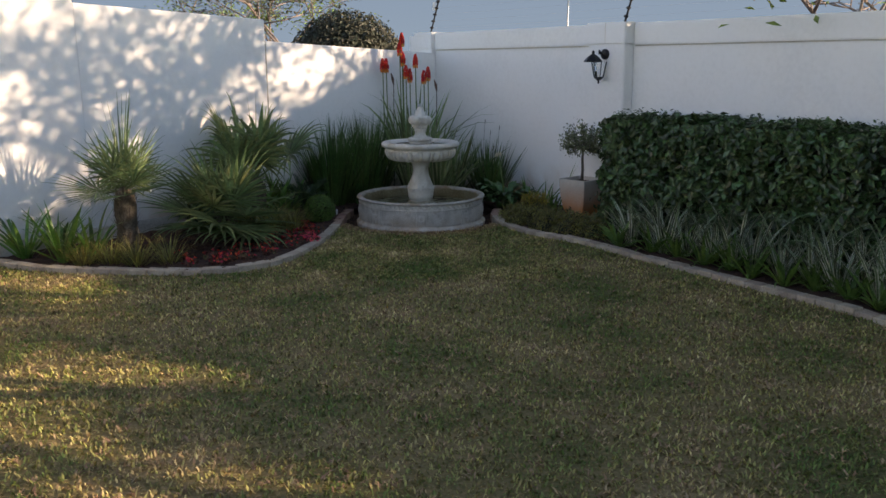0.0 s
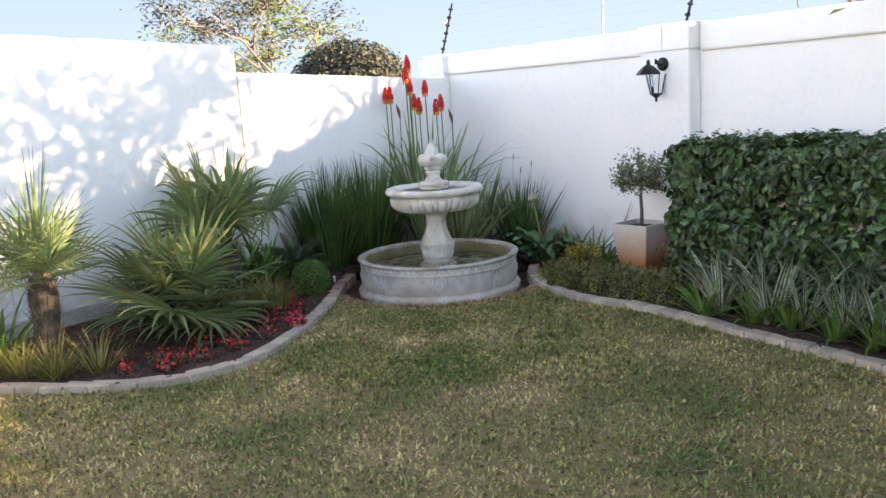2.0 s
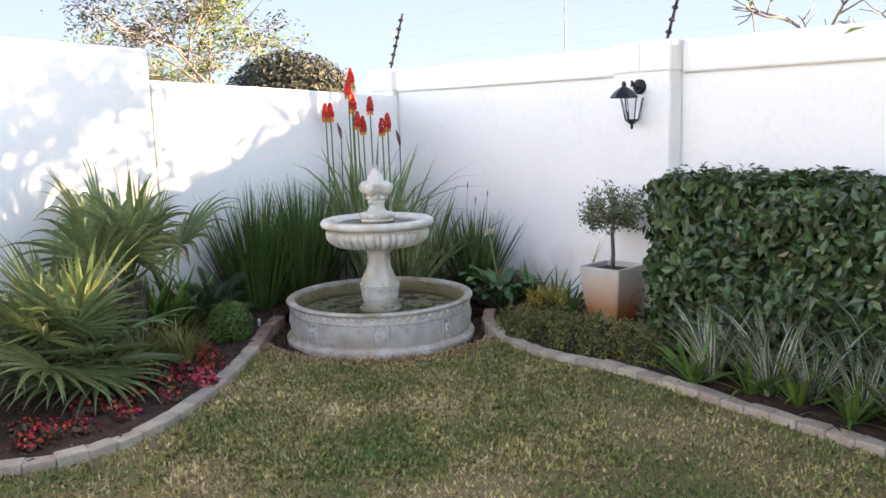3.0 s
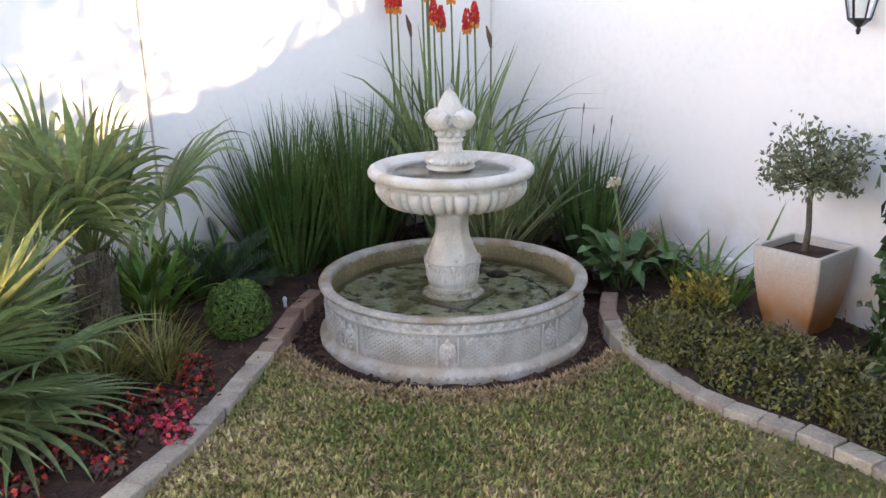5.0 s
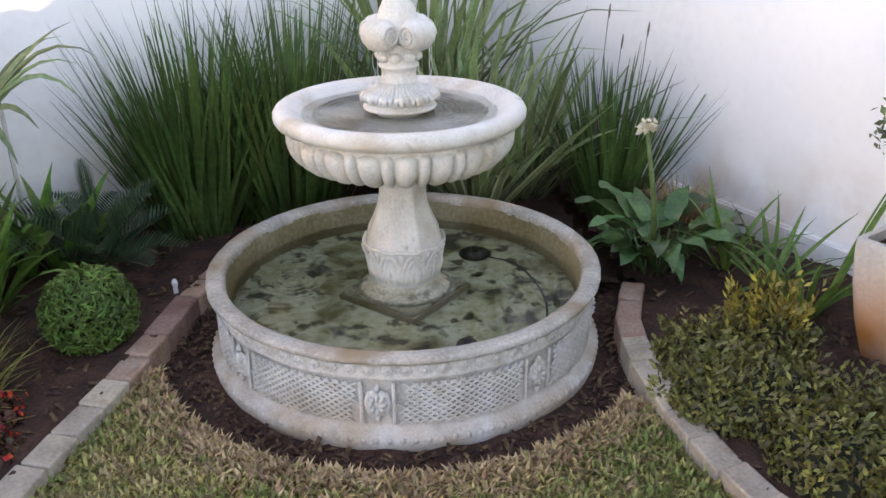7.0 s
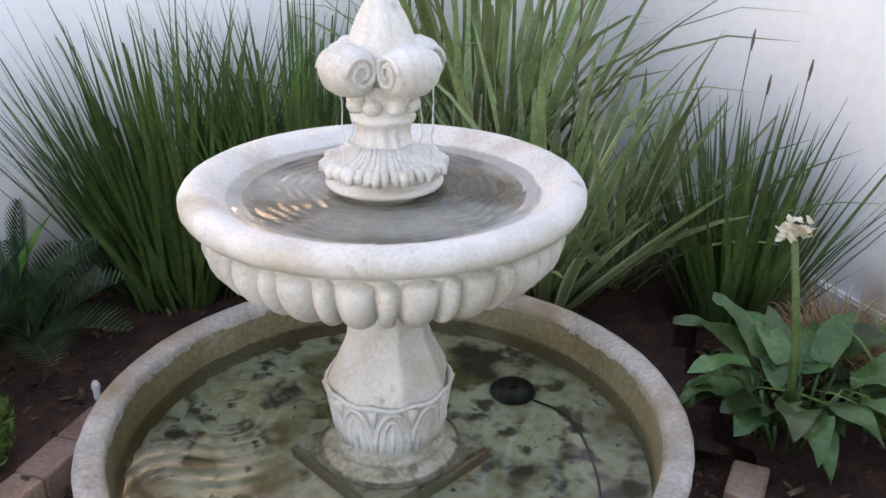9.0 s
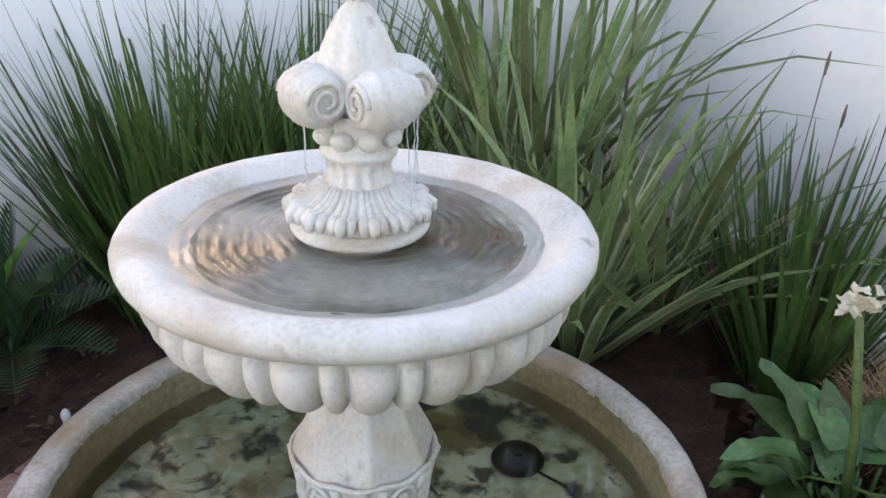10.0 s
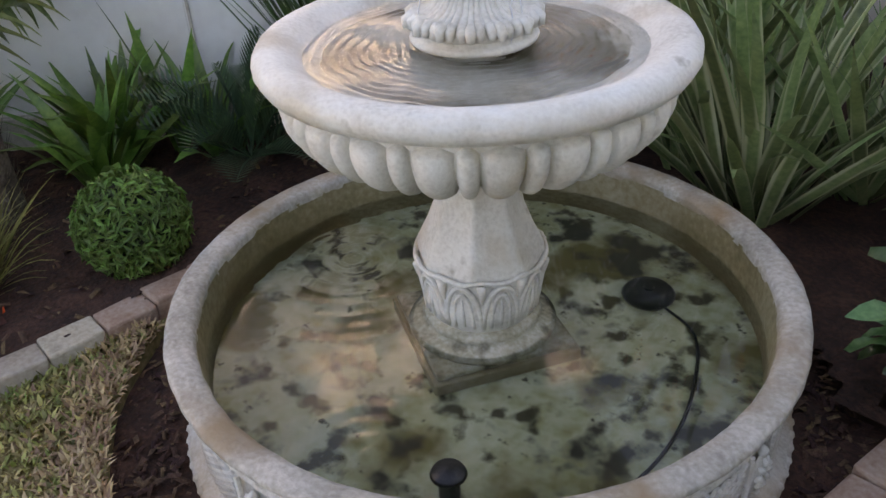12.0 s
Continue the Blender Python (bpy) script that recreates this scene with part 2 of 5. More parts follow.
def margined(m, colour, inner, outer):
    """A pale margin on long leaves, by the distance from the leaf's midrib."""
    nt = m.node_tree
    bsdf = nt.nodes["Principled BSDF"]
    src = bsdf.inputs["Base Color"].links[0].from_socket
    sep = nt.nodes.new("ShaderNodeSeparateXYZ")
    co = nt.nodes.new("ShaderNodeTexCoord")
    nt.links.new(co.outputs["Object"], sep.inputs[0])
    ab = nt.nodes.new("ShaderNodeMath")
    ab.operation = "ABSOLUTE"
    nt.links.new(sep.outputs[1], ab.inputs[0])
    rim = nt.nodes.new("ShaderNodeMapRange")
    rim.inputs["From Min"].default_value, rim.inputs["From Max"].default_value = inner, outer
    nt.links.new(ab.outputs[0], rim.inputs["Value"])
    mix = nt.nodes.new("ShaderNodeMix")
    mix.data_type = "RGBA"
    nt.links.new(rim.outputs[0], mix.inputs["Factor"])
    nt.links.new(src, mix.inputs["A"])
    mix.inputs["B"].default_value = (*colour, 1)
    nt.links.new(mix.outputs["Result"], bsdf.inputs["Base Color"])


margined(M_FLAX, (0.56, 0.57, 0.36), 0.012, 0.018)
margined(M_SPIDER, (0.68, 0.69, 0.58), 0.0055, 0.0085)


def glassy(name, colour, ripple, strength):
    """Clear water or glass, with ripples of that scale."""
    m = bpy.data.materials.new(name)
    m.use_nodes = True
    nt = m.node_tree
    b = nt.nodes["Principled BSDF"]
    b.inputs["Base Color"].default_value = (*colour, 1)
    b.inputs["Transmission Weight"].default_value = 1.0
    b.inputs["Roughness"].default_value = 0.02
    b.inputs["IOR"].default_value = 1.33
    if ripple:
        n = nt.nodes.new("ShaderNodeTexNoise")
        n.inputs["Scale"].default_value, n.inputs["Detail"].default_value = ripple, 2
        geo = nt.nodes.new("ShaderNodeNewGeometry")
        nt.links.new(geo.outputs["Position"], n.inputs["Vector"])
        bp = nt.nodes.new("ShaderNodeBump")
        bp.inputs["Strength"].default_value, bp.inputs["Distance"].default_value = strength, 0.01
        nt.links.new(n.outputs["Fac"], bp.inputs["Height"])
        nt.links.new(bp.outputs[0], b.inputs["Normal"])
    return m


M_WATER = glassy("pool_water", (0.93, 0.97, 0.93), 5, 0.12)
M_WATER2 = glassy("rippled_water", (0.95, 0.96, 0.94), 0, 0)
M_SPRAY = material("falling_water", [(0.72, 0.74, 0.75), (0.84, 0.85, 0.86)], 40, 120, 0.1, 0.1, translucent=0.5)
M_GLASS = glassy("lantern_glass", (0.97, 0.97, 0.97), 0, 0)

# ---- building helpers ----
rng = random.Random(11)


def mesh_of(verts, faces, mat, smooth=False):
    me = bpy.data.meshes.new("mesh")
    me.from_pydata([tuple(v) for v in verts], [], faces)
    me.materials.append(mat)
    if smooth:
        me.polygons.foreach_set("use_smooth", [True] * len(me.polygons))
    me.update()
    return me


def part(name, me, parent, label="", m=None):
    """Links a mesh as one object under a thing or a part."""
    ob = new(name, me)
    ob.parent = parent
    if m is not None:
        ob.matrix_basis = m
    if label:
        ob["label"] = label
    return ob


def thing(name, m, label, category, group="", kind=""):
    """An empty at the base of a thing."""
    ob = new(name)
    ob.empty_display_size = 0.1
    ob.matrix_basis = m
    return tagged(ob, label, category, group, kind)


class Heap:
    """Collects vertices and faces into one mesh."""

    def __init__(self):
        self.v, self.f = [], []

    def add(self, verts, faces, m=None):
        k = len(self.v)
        self.v += [m @ Vector(p) for p in verts] if m is not None else [Vector(p) for p in verts]
        self.f += [tuple(i + k for i in q) for q in faces]

    def mesh(self, mat, smooth=False):
        return mesh_of(self.v, self.f, mat, smooth)


def prism(outline, z0, z1, ztops=None):
    """An upright solid over a plan outline (counter-clockwise); ztops: a top height for each corner."""
    n = len(outline)
    tops = ztops or [z1] * n
    v = [(x, y, z0) for x, y in outline] + [(x, y, t) for (x, y), t in zip(outline, tops)]
    f = [tuple(range(n - 1, -1, -1)), tuple(range(n, 2 * n))] + [(i, (i + 1) % n, n + (i + 1) % n, n + i) for i in range(n)]
    return v, f


def bevelled(verts, faces, mat, width=0.01, seg=2):
    bm = bmesh.new()
    vs = [bm.verts.new(p) for p in verts]
    for q in faces:
        bm.faces.new([vs[i] for i in q])
    bmesh.ops.recalc_face_normals(bm, faces=bm.faces)
    bmesh.ops.bevel(bm, geom=list(bm.edges), offset=width, segments=seg, affect="EDGES", profile=0.5)
    me = bpy.data.meshes.new("mesh")
    bm.to_mesh(me)
    bm.free()
    me.materials.append(mat)
    return me


def lathe(profile, n, mat, ripple=None, smooth=True, close=False):
    """Turns a profile of (radius, height) about z; ripple(angle, k) scales the radius."""
    v, f = [], []
    for k, (r, z) in enumerate(profile):
        for i in range(n):
            a = 2 * math.pi * i / n
            q = r * (ripple(a, k) if ripple else 1)
            v.append((q * math.cos(a), q * math.sin(a), z))
    for k in range(len(profile) - 1):
        for i in range(n):
            j = (i + 1) % n
            f.append((k * n + i, k * n + j, (k + 1) * n + j, (k + 1) * n + i))
    if close:
        f.append(tuple(range(n - 1, -1, -1)))
        f.append(tuple(range((len(profile) - 1) * n, len(profile) * n)))
    return mesh_of(v, f, mat, smooth)


def tube(points, radii, n=6):
    """A tapering round limb through points."""
    v, f = [], []
    pts = [Vector(p) for p in points]
    for k, p in enumerate(pts):
        way = (pts[min(k + 1, len(pts) - 1)] - pts[max(k - 1, 0)]).normalized()
        side = way.orthogonal() if k == 0 else side - way * side.dot(way)
        side = side.normalized() if side.length > 1e-6 else way.orthogonal().normalized()
        up = way.cross(side)
        for i in range(n):
            a = 2 * math.pi * i / n
            v.append(p + radii[k] * (math.cos(a) * side + math.sin(a) * up))
    for k in range(len(pts) - 1):
        for i in range(n):
            j = (i + 1) % n
            f.append((k * n + i, k * n + j, (k + 1) * n + j, (k + 1) * n + i))
    f.append(tuple(range(n - 1, -1, -1)))
    f.append(tuple(range((len(pts) - 1) * n, len(pts) * n)))
    return v, f


def blade(length, width, lean, curve, seg=5, fold=0.25, wide=0.35, base=0.6, flat=False):
    """A long folded leaf from the origin, leaning and bending towards +x; lean, curve in degrees."""
    v, f = [], []
    x = z = 0.0
    for k in range(seg + 1):
        s = k / seg
        a = radians(lean + curve * s * s)
        w = width * (base + (1 - base) * min(1, s / wide)) * (1 - max(0, (s - wide) / (1 - wide)) ** 1.8) * 0.5
        w = max(w, 0.0006)
        nx, nz = -math.cos(a), math.sin(a)
        v += [(x + nx * fold * w, -w, z + nz * fold * w), (x, 0, z), (x + nx * fold * w, w, z + nz * fold * w)]
        x += math.sin(a) * length / seg
        z += math.cos(a) * length / seg
    for k in range(seg):
        for i in (0, 1):
            f.append((3 * k + i, 3 * k + i + 1, 3 * k + 4 + i, 3 * k + 3 + i))
    return v, f


def leaf_quad(p, out, size, r, ratio=0.5):
    """One small pointed leaf at p that faces about out."""
    n = (Vector(out) + Vector((r.uniform(-1, 1), r.uniform(-1, 1), r.uniform(-0.6, 1))) * 0.9).normalized()
    a = n.orthogonal().normalized()
    a = (Matrix.Rotation(r.uniform(0, 6.28), 3, n) @ a)
    b = n.cross(a)
    p = Vector(p)
    return [p - a * size * 0.5, p + b * size * ratio * 0.5 + n * size * 0.08, p + a * size * 0.5, p - b * size * ratio * 0.5 + n * size * 0.08], [(0, 1, 2, 3)]


def spline(points, step):
    """Points at even steps along a smooth curve through the given ones (plan)."""
    pts = [Vector((*p, 0)) for p in points]
    pts = [2 * pts[0] - pts[1]] + pts + [2 * pts[-1] - pts[-2]]
    fine = []
    for i in range(1, len(pts) - 2):
        for k in range(24):
            t = k / 24
            a, b, c, e = pts[i - 1:i + 3]
            fine.append(0.5 * (2 * b + (c - a) * t + (2 * a - 5 * b + 4 * c - e) * t * t + (3 * b - a - 3 * c + e) * t ** 3))
    fine.append(pts[-2])
    out, need = [fine[0]], step
    for p, q in zip(fine, fine[1:]):
        seg = (q - p).length
        while need <= seg:
            out.append(p.lerp(q, need / seg))
            need += step
        need -= seg
    return out


# ---- plan ----
CORNER = Vector((-0.15, 10.50, 0))
U = Vector((0.611, -0.791, 0)).normalized()      # along the east wall, away from the corner
N = Vector((-U.y, U.x, 0))                       # away from the garden, through the east wall
W = Vector((-0.632, -0.775, 0)).normalized()     # along the west wall, away from the corner
WN = Vector((W.y, -W.x, 0))                      # away from the garden, through the west wall
FOUNTAIN = Vector((-0.277, 7.969, 0))


def on_east(s, off, z=0):
    """A place s along the east wall from the corner, off metres in front of it."""
    return CORNER + U * s - N * off + Vector((0, 0, z))


def on_west(s, off, z=0):
    return CORNER + W * s - WN * off + Vector((0, 0, z))


def wall_block(at, s0, s1, o0, o1, z0, tops):
    """A solid along a wall; tops: heights at s0 and at s1."""
    c = [at(s0, o0), at(s1, o0), at(s1, o1), at(s0, o1)]
    v = [Vector((p.x, p.y, z0)) for p in c] + [Vector((p.x, p.y, t)) for p, t in zip(c, (tops[0], tops[1], tops[1], tops[0]))]
    return v, [(3, 2, 1, 0), (4, 5, 6, 7), (0, 1, 5, 4), (1, 2, 6, 5), (2, 3, 7, 6), (3, 0, 4, 7)]


def wall_mesh(blocks, mat, width=0.008):
    bm = bmesh.new()
    for v, f in blocks:
        vs = [bm.verts.new(p) for p in v]
        for q in f:
            bm.faces.new([vs[i] for i in q])
    bmesh.ops.recalc_face_normals(bm, faces=bm.faces)
    bmesh.ops.bevel(bm, geom=list(bm.edges), offset=width, segments=2, affect="EDGES")
    me = bpy.data.meshes.new("mesh")
    bm.to_mesh(me)
    bm.free()
    me.materials.append(mat)
    return me


# ---- sky backdrop ----
M_HAZE = bpy.data.materials.new("clear_sky")
M_HAZE.use_nodes = True
haze_tree = M_HAZE.node_tree
haze_tree.nodes.remove(haze_tree.nodes["Principled BSDF"])
haze_glow, haze_place, haze_axes = haze_tree.nodes.new("ShaderNodeEmission"), haze_tree.nodes.new("ShaderNodeNewGeometry"), haze_tree.nodes.new("ShaderNodeSeparateXYZ")
haze_height, haze_colour = haze_tree.nodes.new("ShaderNodeMapRange"), haze_tree.nodes.new("ShaderNodeValToRGB")
haze_height.inputs["From Min"].default_value, haze_height.inputs["From Max"].default_value = 0.0, 40.0
haze_colour.color_ramp.elements[0].color, haze_colour.color_ramp.elements[1].color = (0.100, 0.165, 0.255, 1), (0.052, 0.108, 0.215, 1)
haze_tree.links.new(haze_place.outputs["Position"], haze_axes.inputs[0])
haze_tree.links.new(haze_axes.outputs[2], haze_height.inputs["Value"])
haze_tree.links.new(haze_height.outputs[0], haze_colour.inputs[0])
haze_tree.links.new(haze_colour.outputs[0], haze_glow.inputs[0])
haze_tree.links.new(haze_glow.outputs[0], haze_tree.nodes["Material Output"].inputs["Surface"])
sky_arc = [(120 * math.cos(radians(a)), 120 * math.sin(radians(a))) for a in range(40, 166, 3)]
tagged(new("backdrop", mesh_of([(x, y, z) for z in (-0.1, 45.0) for x, y in sky_arc], [(i, i + 1, len(sky_arc) + i + 1, len(sky_arc) + i) for i in range(len(sky_arc) - 1)], M_HAZE)), "clear pale blue sky far beyond the garden", "sky", kind="structure")

# ---- ground ----
ground = new("ground", mesh_of([(-400, -400, -0.075), (400, -400, -0.075), (400, 400, -0.075), (-400, 400, -0.075)], [(0, 1, 2, 3)], M_SOIL))
tagged(ground, "dark brown bare soil around the garden", "ground", kind="structure")

LEFT_EDGE = [(-4.05, 6.08), (-3.70, 5.86), (-3.28, 5.68), (-2.79, 5.57), (-2.35, 5.53), (-1.95, 5.53), (-1.63, 5.62), (-1.42, 5.80), (-1.26, 6.08), (-1.13, 6.60), (-1.08, 7.10), (-1.06, 7.50), (-1.06, 8.00), (-1.01, 8.35)]
RIGHT_EDGE = [(0.50, 8.30), (0.46, 8.02), (0.48, 7.78), (0.53, 7.57), (0.61, 7.32), (0.72, 7.11), (0.86, 6.94), (1.04, 6.80), (1.20, 6.61), (1.39, 6.32), (1.58, 6.01), (1.76, 5.74), (2.11, 5.20), (2.37, 4.82), (2.60, 4.46), (2.78, 4.00), (3.0, 3.2), (3.2, 2.0), (3.3, 0.0), (3.3, -4.4)]
lc, rc = spline(LEFT_EDGE, 0.06), spline(RIGHT_EDGE, 0.06)
ring = [FOUNTAIN + 0.84 * Vector((math.cos(radians(a)), math.sin(radians(a)), 0)) for a in range(208, 333, 4)]
lawn_outline = [(-6.5, -4.4)] + [(-6.5, 3.2)] + [(p.x, p.y) for p in lc if p.y < 7.55 or p.x < -2] + [(p.x, p.y) for p in ring]
right_side = [(p.x, p.y) for p in rc if p.y < 7.55]
lawn_outline = lawn_outline + right_side
bm = bmesh.new()
turf_top = [bm.verts.new((x, y, 0.0)) for x, y in lawn_outline]
turf_low = [bm.verts.new((x, y, -0.08)) for x, y in lawn_outline]
bm.faces.new(turf_top)
for ia in range(len(turf_top)):
    ib = (ia + 1) % len(turf_top)
    bm.faces.new((turf_low[ia], turf_low[ib], turf_top[ib], turf_top[ia]))
bmesh.ops.triangulate(bm, faces=bm.faces)
bmesh.ops.recalc_face_normals(bm, faces=bm.faces)
for q in bm.faces:
    if q.normal.z < -0.5:
        q.normal_flip()
me = bpy.data.meshes.new("mesh")
bm.to_mesh(me)
bm.free()
me.materials.append(M_TURF)
tagged(new("lawn_ground", me), "worn winter lawn turf, green with straw-coloured patches", "lawn", kind="structure")


def inside(x, y, poly):
    hit, j = False, len(poly) - 1
    for i in range(len(poly)):
        (a, b), (c, e) = poly[i], poly[j]
        if (b > y) != (e > y) and x < (c - a) * (y - b) / (e - b) + a:
            hit = not hit
        j = i
    return hit


# ---- walls ----
WEST_JOINT, WEST_JOINT2 = 2.79, 4.86
tagged(new("wall_west_low", wall_mesh([wall_block(on_west, 0.02, WEST_JOINT - 0.003, 0, -0.22, -0.1, (1.72, 1.83))], M_WALL)), "white painted garden wall, dappled with tree shadows", "wall", kind="structure")
tagged(new("wall_west_middle", wall_mesh([wall_block(on_west, WEST_JOINT + 0.003, WEST_JOINT2, 0.006, -0.22, -0.1, (2.05, 2.12))], M_WALL)), "taller white painted garden wall, dappled with tree shadows", "wall", kind="structure")
tagged(new("wall_west_high", wall_mesh([wall_block(on_west, WEST_JOINT2 + 0.003, 15.0, 0.012, -0.22, -0.1, (2.75, 2.75))], M_WALL)), "tallest section of white painted garden wall", "wall", kind="structure")
tagged(new("footing_west", wall_mesh([wall_block(on_west, 0.3, 9.0, 0.03, 0.001, -0.1, (0.17, 0.12))], M_FOOT)), "weathered footing along the white wall", "trim", kind="structure")
tagged(new("wall_east", wall_mesh([wall_block(on_east, -0.6, 20.0, 0, -0.22, -0.1, (1.95, 1.95))], M_WALL)), "white painted boundary wall with a capping band", "wall", kind="structure")
for name, s0, s1 in (("wall_band_a", 0.006, 2.80), ("wall_band_b", 3.324, 20.0)):
    tagged(new(name, wall_mesh([wall_block(on_east, s0, s1, 0.03, -0.24, 1.765, (1.975, 1.975))], M_WALL)), "white painted capping band along the wall top", "trim", kind="structure")
for name, s0, s1, out in (("pillar_corner", -0.36, 0.0, 0.075), ("pillar_lantern", 2.818, 3.307, 0.14)):
    pil = tagged(new(name, wall_mesh([wall_block(on_east, s0, s1, out, 0.002, -0.1, (1.775, 1.775))], M_WALL)), "white painted square wall pillar", "pillar", kind="structure")
    part("pillar_cap", wall_mesh([wall_block(on_east, s0 - 0.012, s1 + 0.012, out + 0.015, -0.25, 1.777, (1.985, 1.985))], M_WALL), pil)
# raised grey strips paint the shadow line below the capping band
for name, s0, s1 in (("band_groove_a", 0.01, 2.79), ("band_groove_b", 3.33, 20.0)):
    tagged(new(name, wall_mesh([wall_block(on_east, s0, s1, 0.012, 0.001, 1.752, (1.763, 1.763))], M_FOOT, 0.0005)), "thin grey strip standing for the shade under the capping band", "trim", kind="structure")
tagged(new("footing_east", wall_mesh([wall_block(on_east, 0.05, 2.6, 0.035, 0.001, -0.1, (0.125, 0.125))], M_WALL)), "white painted footing ledge at the wall's foot", "trim", kind="structure")
tagged(new("wall_south", wall_mesh([([Vector(p) for p in [(-10, -4.9, -0.1), (14, -4.9, -0.1), (14, -4.7, -0.1), (-10, -4.7, -0.1), (-10, -4.9, 2), (14, -4.9, 2), (14, -4.7, 2), (-10, -4.7, 2)]], [(3, 2, 1, 0), (4, 5, 6, 7), (0, 1, 5, 4), (1, 2, 6, 5), (2, 3, 7, 6), (3, 0, 4, 7)])], M_WALL)), "plain white painted wall closing the garden", "wall", kind="structure")

# ---- beds ----


def bed(name, outline, height, seed, label):
    """A low mound of soil over an outline, as a grid of uneven heights."""
    xs, ys = [p[0] for p in outline], [p[1] for p in outline]
    st, v, f, ids = 0.04, [], [], {}
    nx, ny = int((max(xs) - min(xs)) / st) + 1, int((max(ys) - min(ys)) / st) + 1
    for i in range(nx):
        for j in range(ny):
            x, y = min(xs) + i * st, min(ys) + j * st
            if inside(x, y, outline):
                ids[i, j] = len(v)
                v.append((x, y, height + 0.02 * noise.noise((x * 3, y * 3, seed)) + 0.015 * noise.noise((x * 11, y * 11, seed))))
    for (i, j), k in ids.items():
        if (i + 1, j) in ids and (i, j + 1) in ids and (i + 1, j + 1) in ids:
            f.append((k, ids[i + 1, j], ids[i + 1, j + 1], ids[i, j + 1]))
    return tagged(new(name, mesh_of(v, f, M_SOIL, True)), label, "flower bed", kind="structure")


west_bed = [(p.x - 0.04, p.y + 0.02) for p in lc] + [(CORNER.x, CORNER.y)] + [(on_west(s, -0.12).x, on_west(s, -0.12).y) for s in (1, 3, 5, 5.9)]
east_bed = [(p.x + 0.03, p.y + 0.02) for p in rc if p.y > 0] + [(on_east(s, -0.12).x, on_east(s, -0.12).y) for s in (13.0, 8, 5, 3.1, 1, 0.02)]
back_bed = [(-1.03, 8.36)] + [(FOUNTAIN.x + 0.74 * math.cos(radians(a)), FOUNTAIN.y + 0.74 * math.sin(radians(a))) for a in range(150, 28, -6)] + [(0.52, 8.3), (CORNER.x + 0.1, CORNER.y - 0.02), (CORNER.x - 0.1, CORNER.y - 0.02)]
bed("bed_west", west_bed, 0.025, 1.0, "dark reddish mulched bed along the west wall")
bed("bed_east", east_bed, 0.025, 5.0, "dark reddish mulched bed along the east wall")
bed("bed_back", back_bed, 0.025, 7.0, "dark reddish mulched bed in the wall corner")
back = [FOUNTAIN + 0.92 * Vector((math.cos(radians(a)), math.sin(radians(a)), 0)) for a in range(0, 360, 10)]
bed("bed_fountain", [(p.x, p.y) for p in back], -0.045, 9.0, "dark mulched soil ring round the fountain")

# ---- fountain ----
fountain = thing("garden_fountain", Matrix.Translation(FOUNTAIN), "pale cast stone two-tier fountain with carved basin and bud finial", "fountain")
R0 = 0.667
part("basin", lathe([(0.60, -0.07), (0.664, -0.07), (0.672, -0.045), (0.674, -0.02), (0.664, -0.004), (0.646, 0.006), (0.636, 0.016), (0.632, 0.024), (0.632, 0.168), (0.643, 0.176), (0.646, 0.184), (0.643, 0.190), (0.643, 0.224), (0.650, 0.230), (0.655, 0.237)], 144, M_BASIN), fountain)
part("basin_rim", lathe([(0.650, 0.233), (0.662, 0.235), (0.668, 0.243), (0.666, 0.252), (0.657, 0.257), (0.640, 0.258), (0.622, 0.257), (0.610, 0.252), (0.605, 0.242), (0.604, 0.228)], 180, M_RIM, lambda a, k: 1 + 0.0025 * math.sin(a * 31) * math.sin(a * 17 + k)), fountain, "worn grey-brown basin rim")
part("basin_lining", lathe([(0.605, 0.236), (0.598, 0.18), (0.594, 0.02)], 96, M_BASIN_IN), fountain, "brown algae-stained inner wall")
part("basin_floor", lathe([(0.598, 0.072), (0.3, 0.072), (0.001, 0.072)], 64, M_POOL), fountain, "pale green algae-mottled basin floor")
PANELS = 8
TURN0 = -88.0
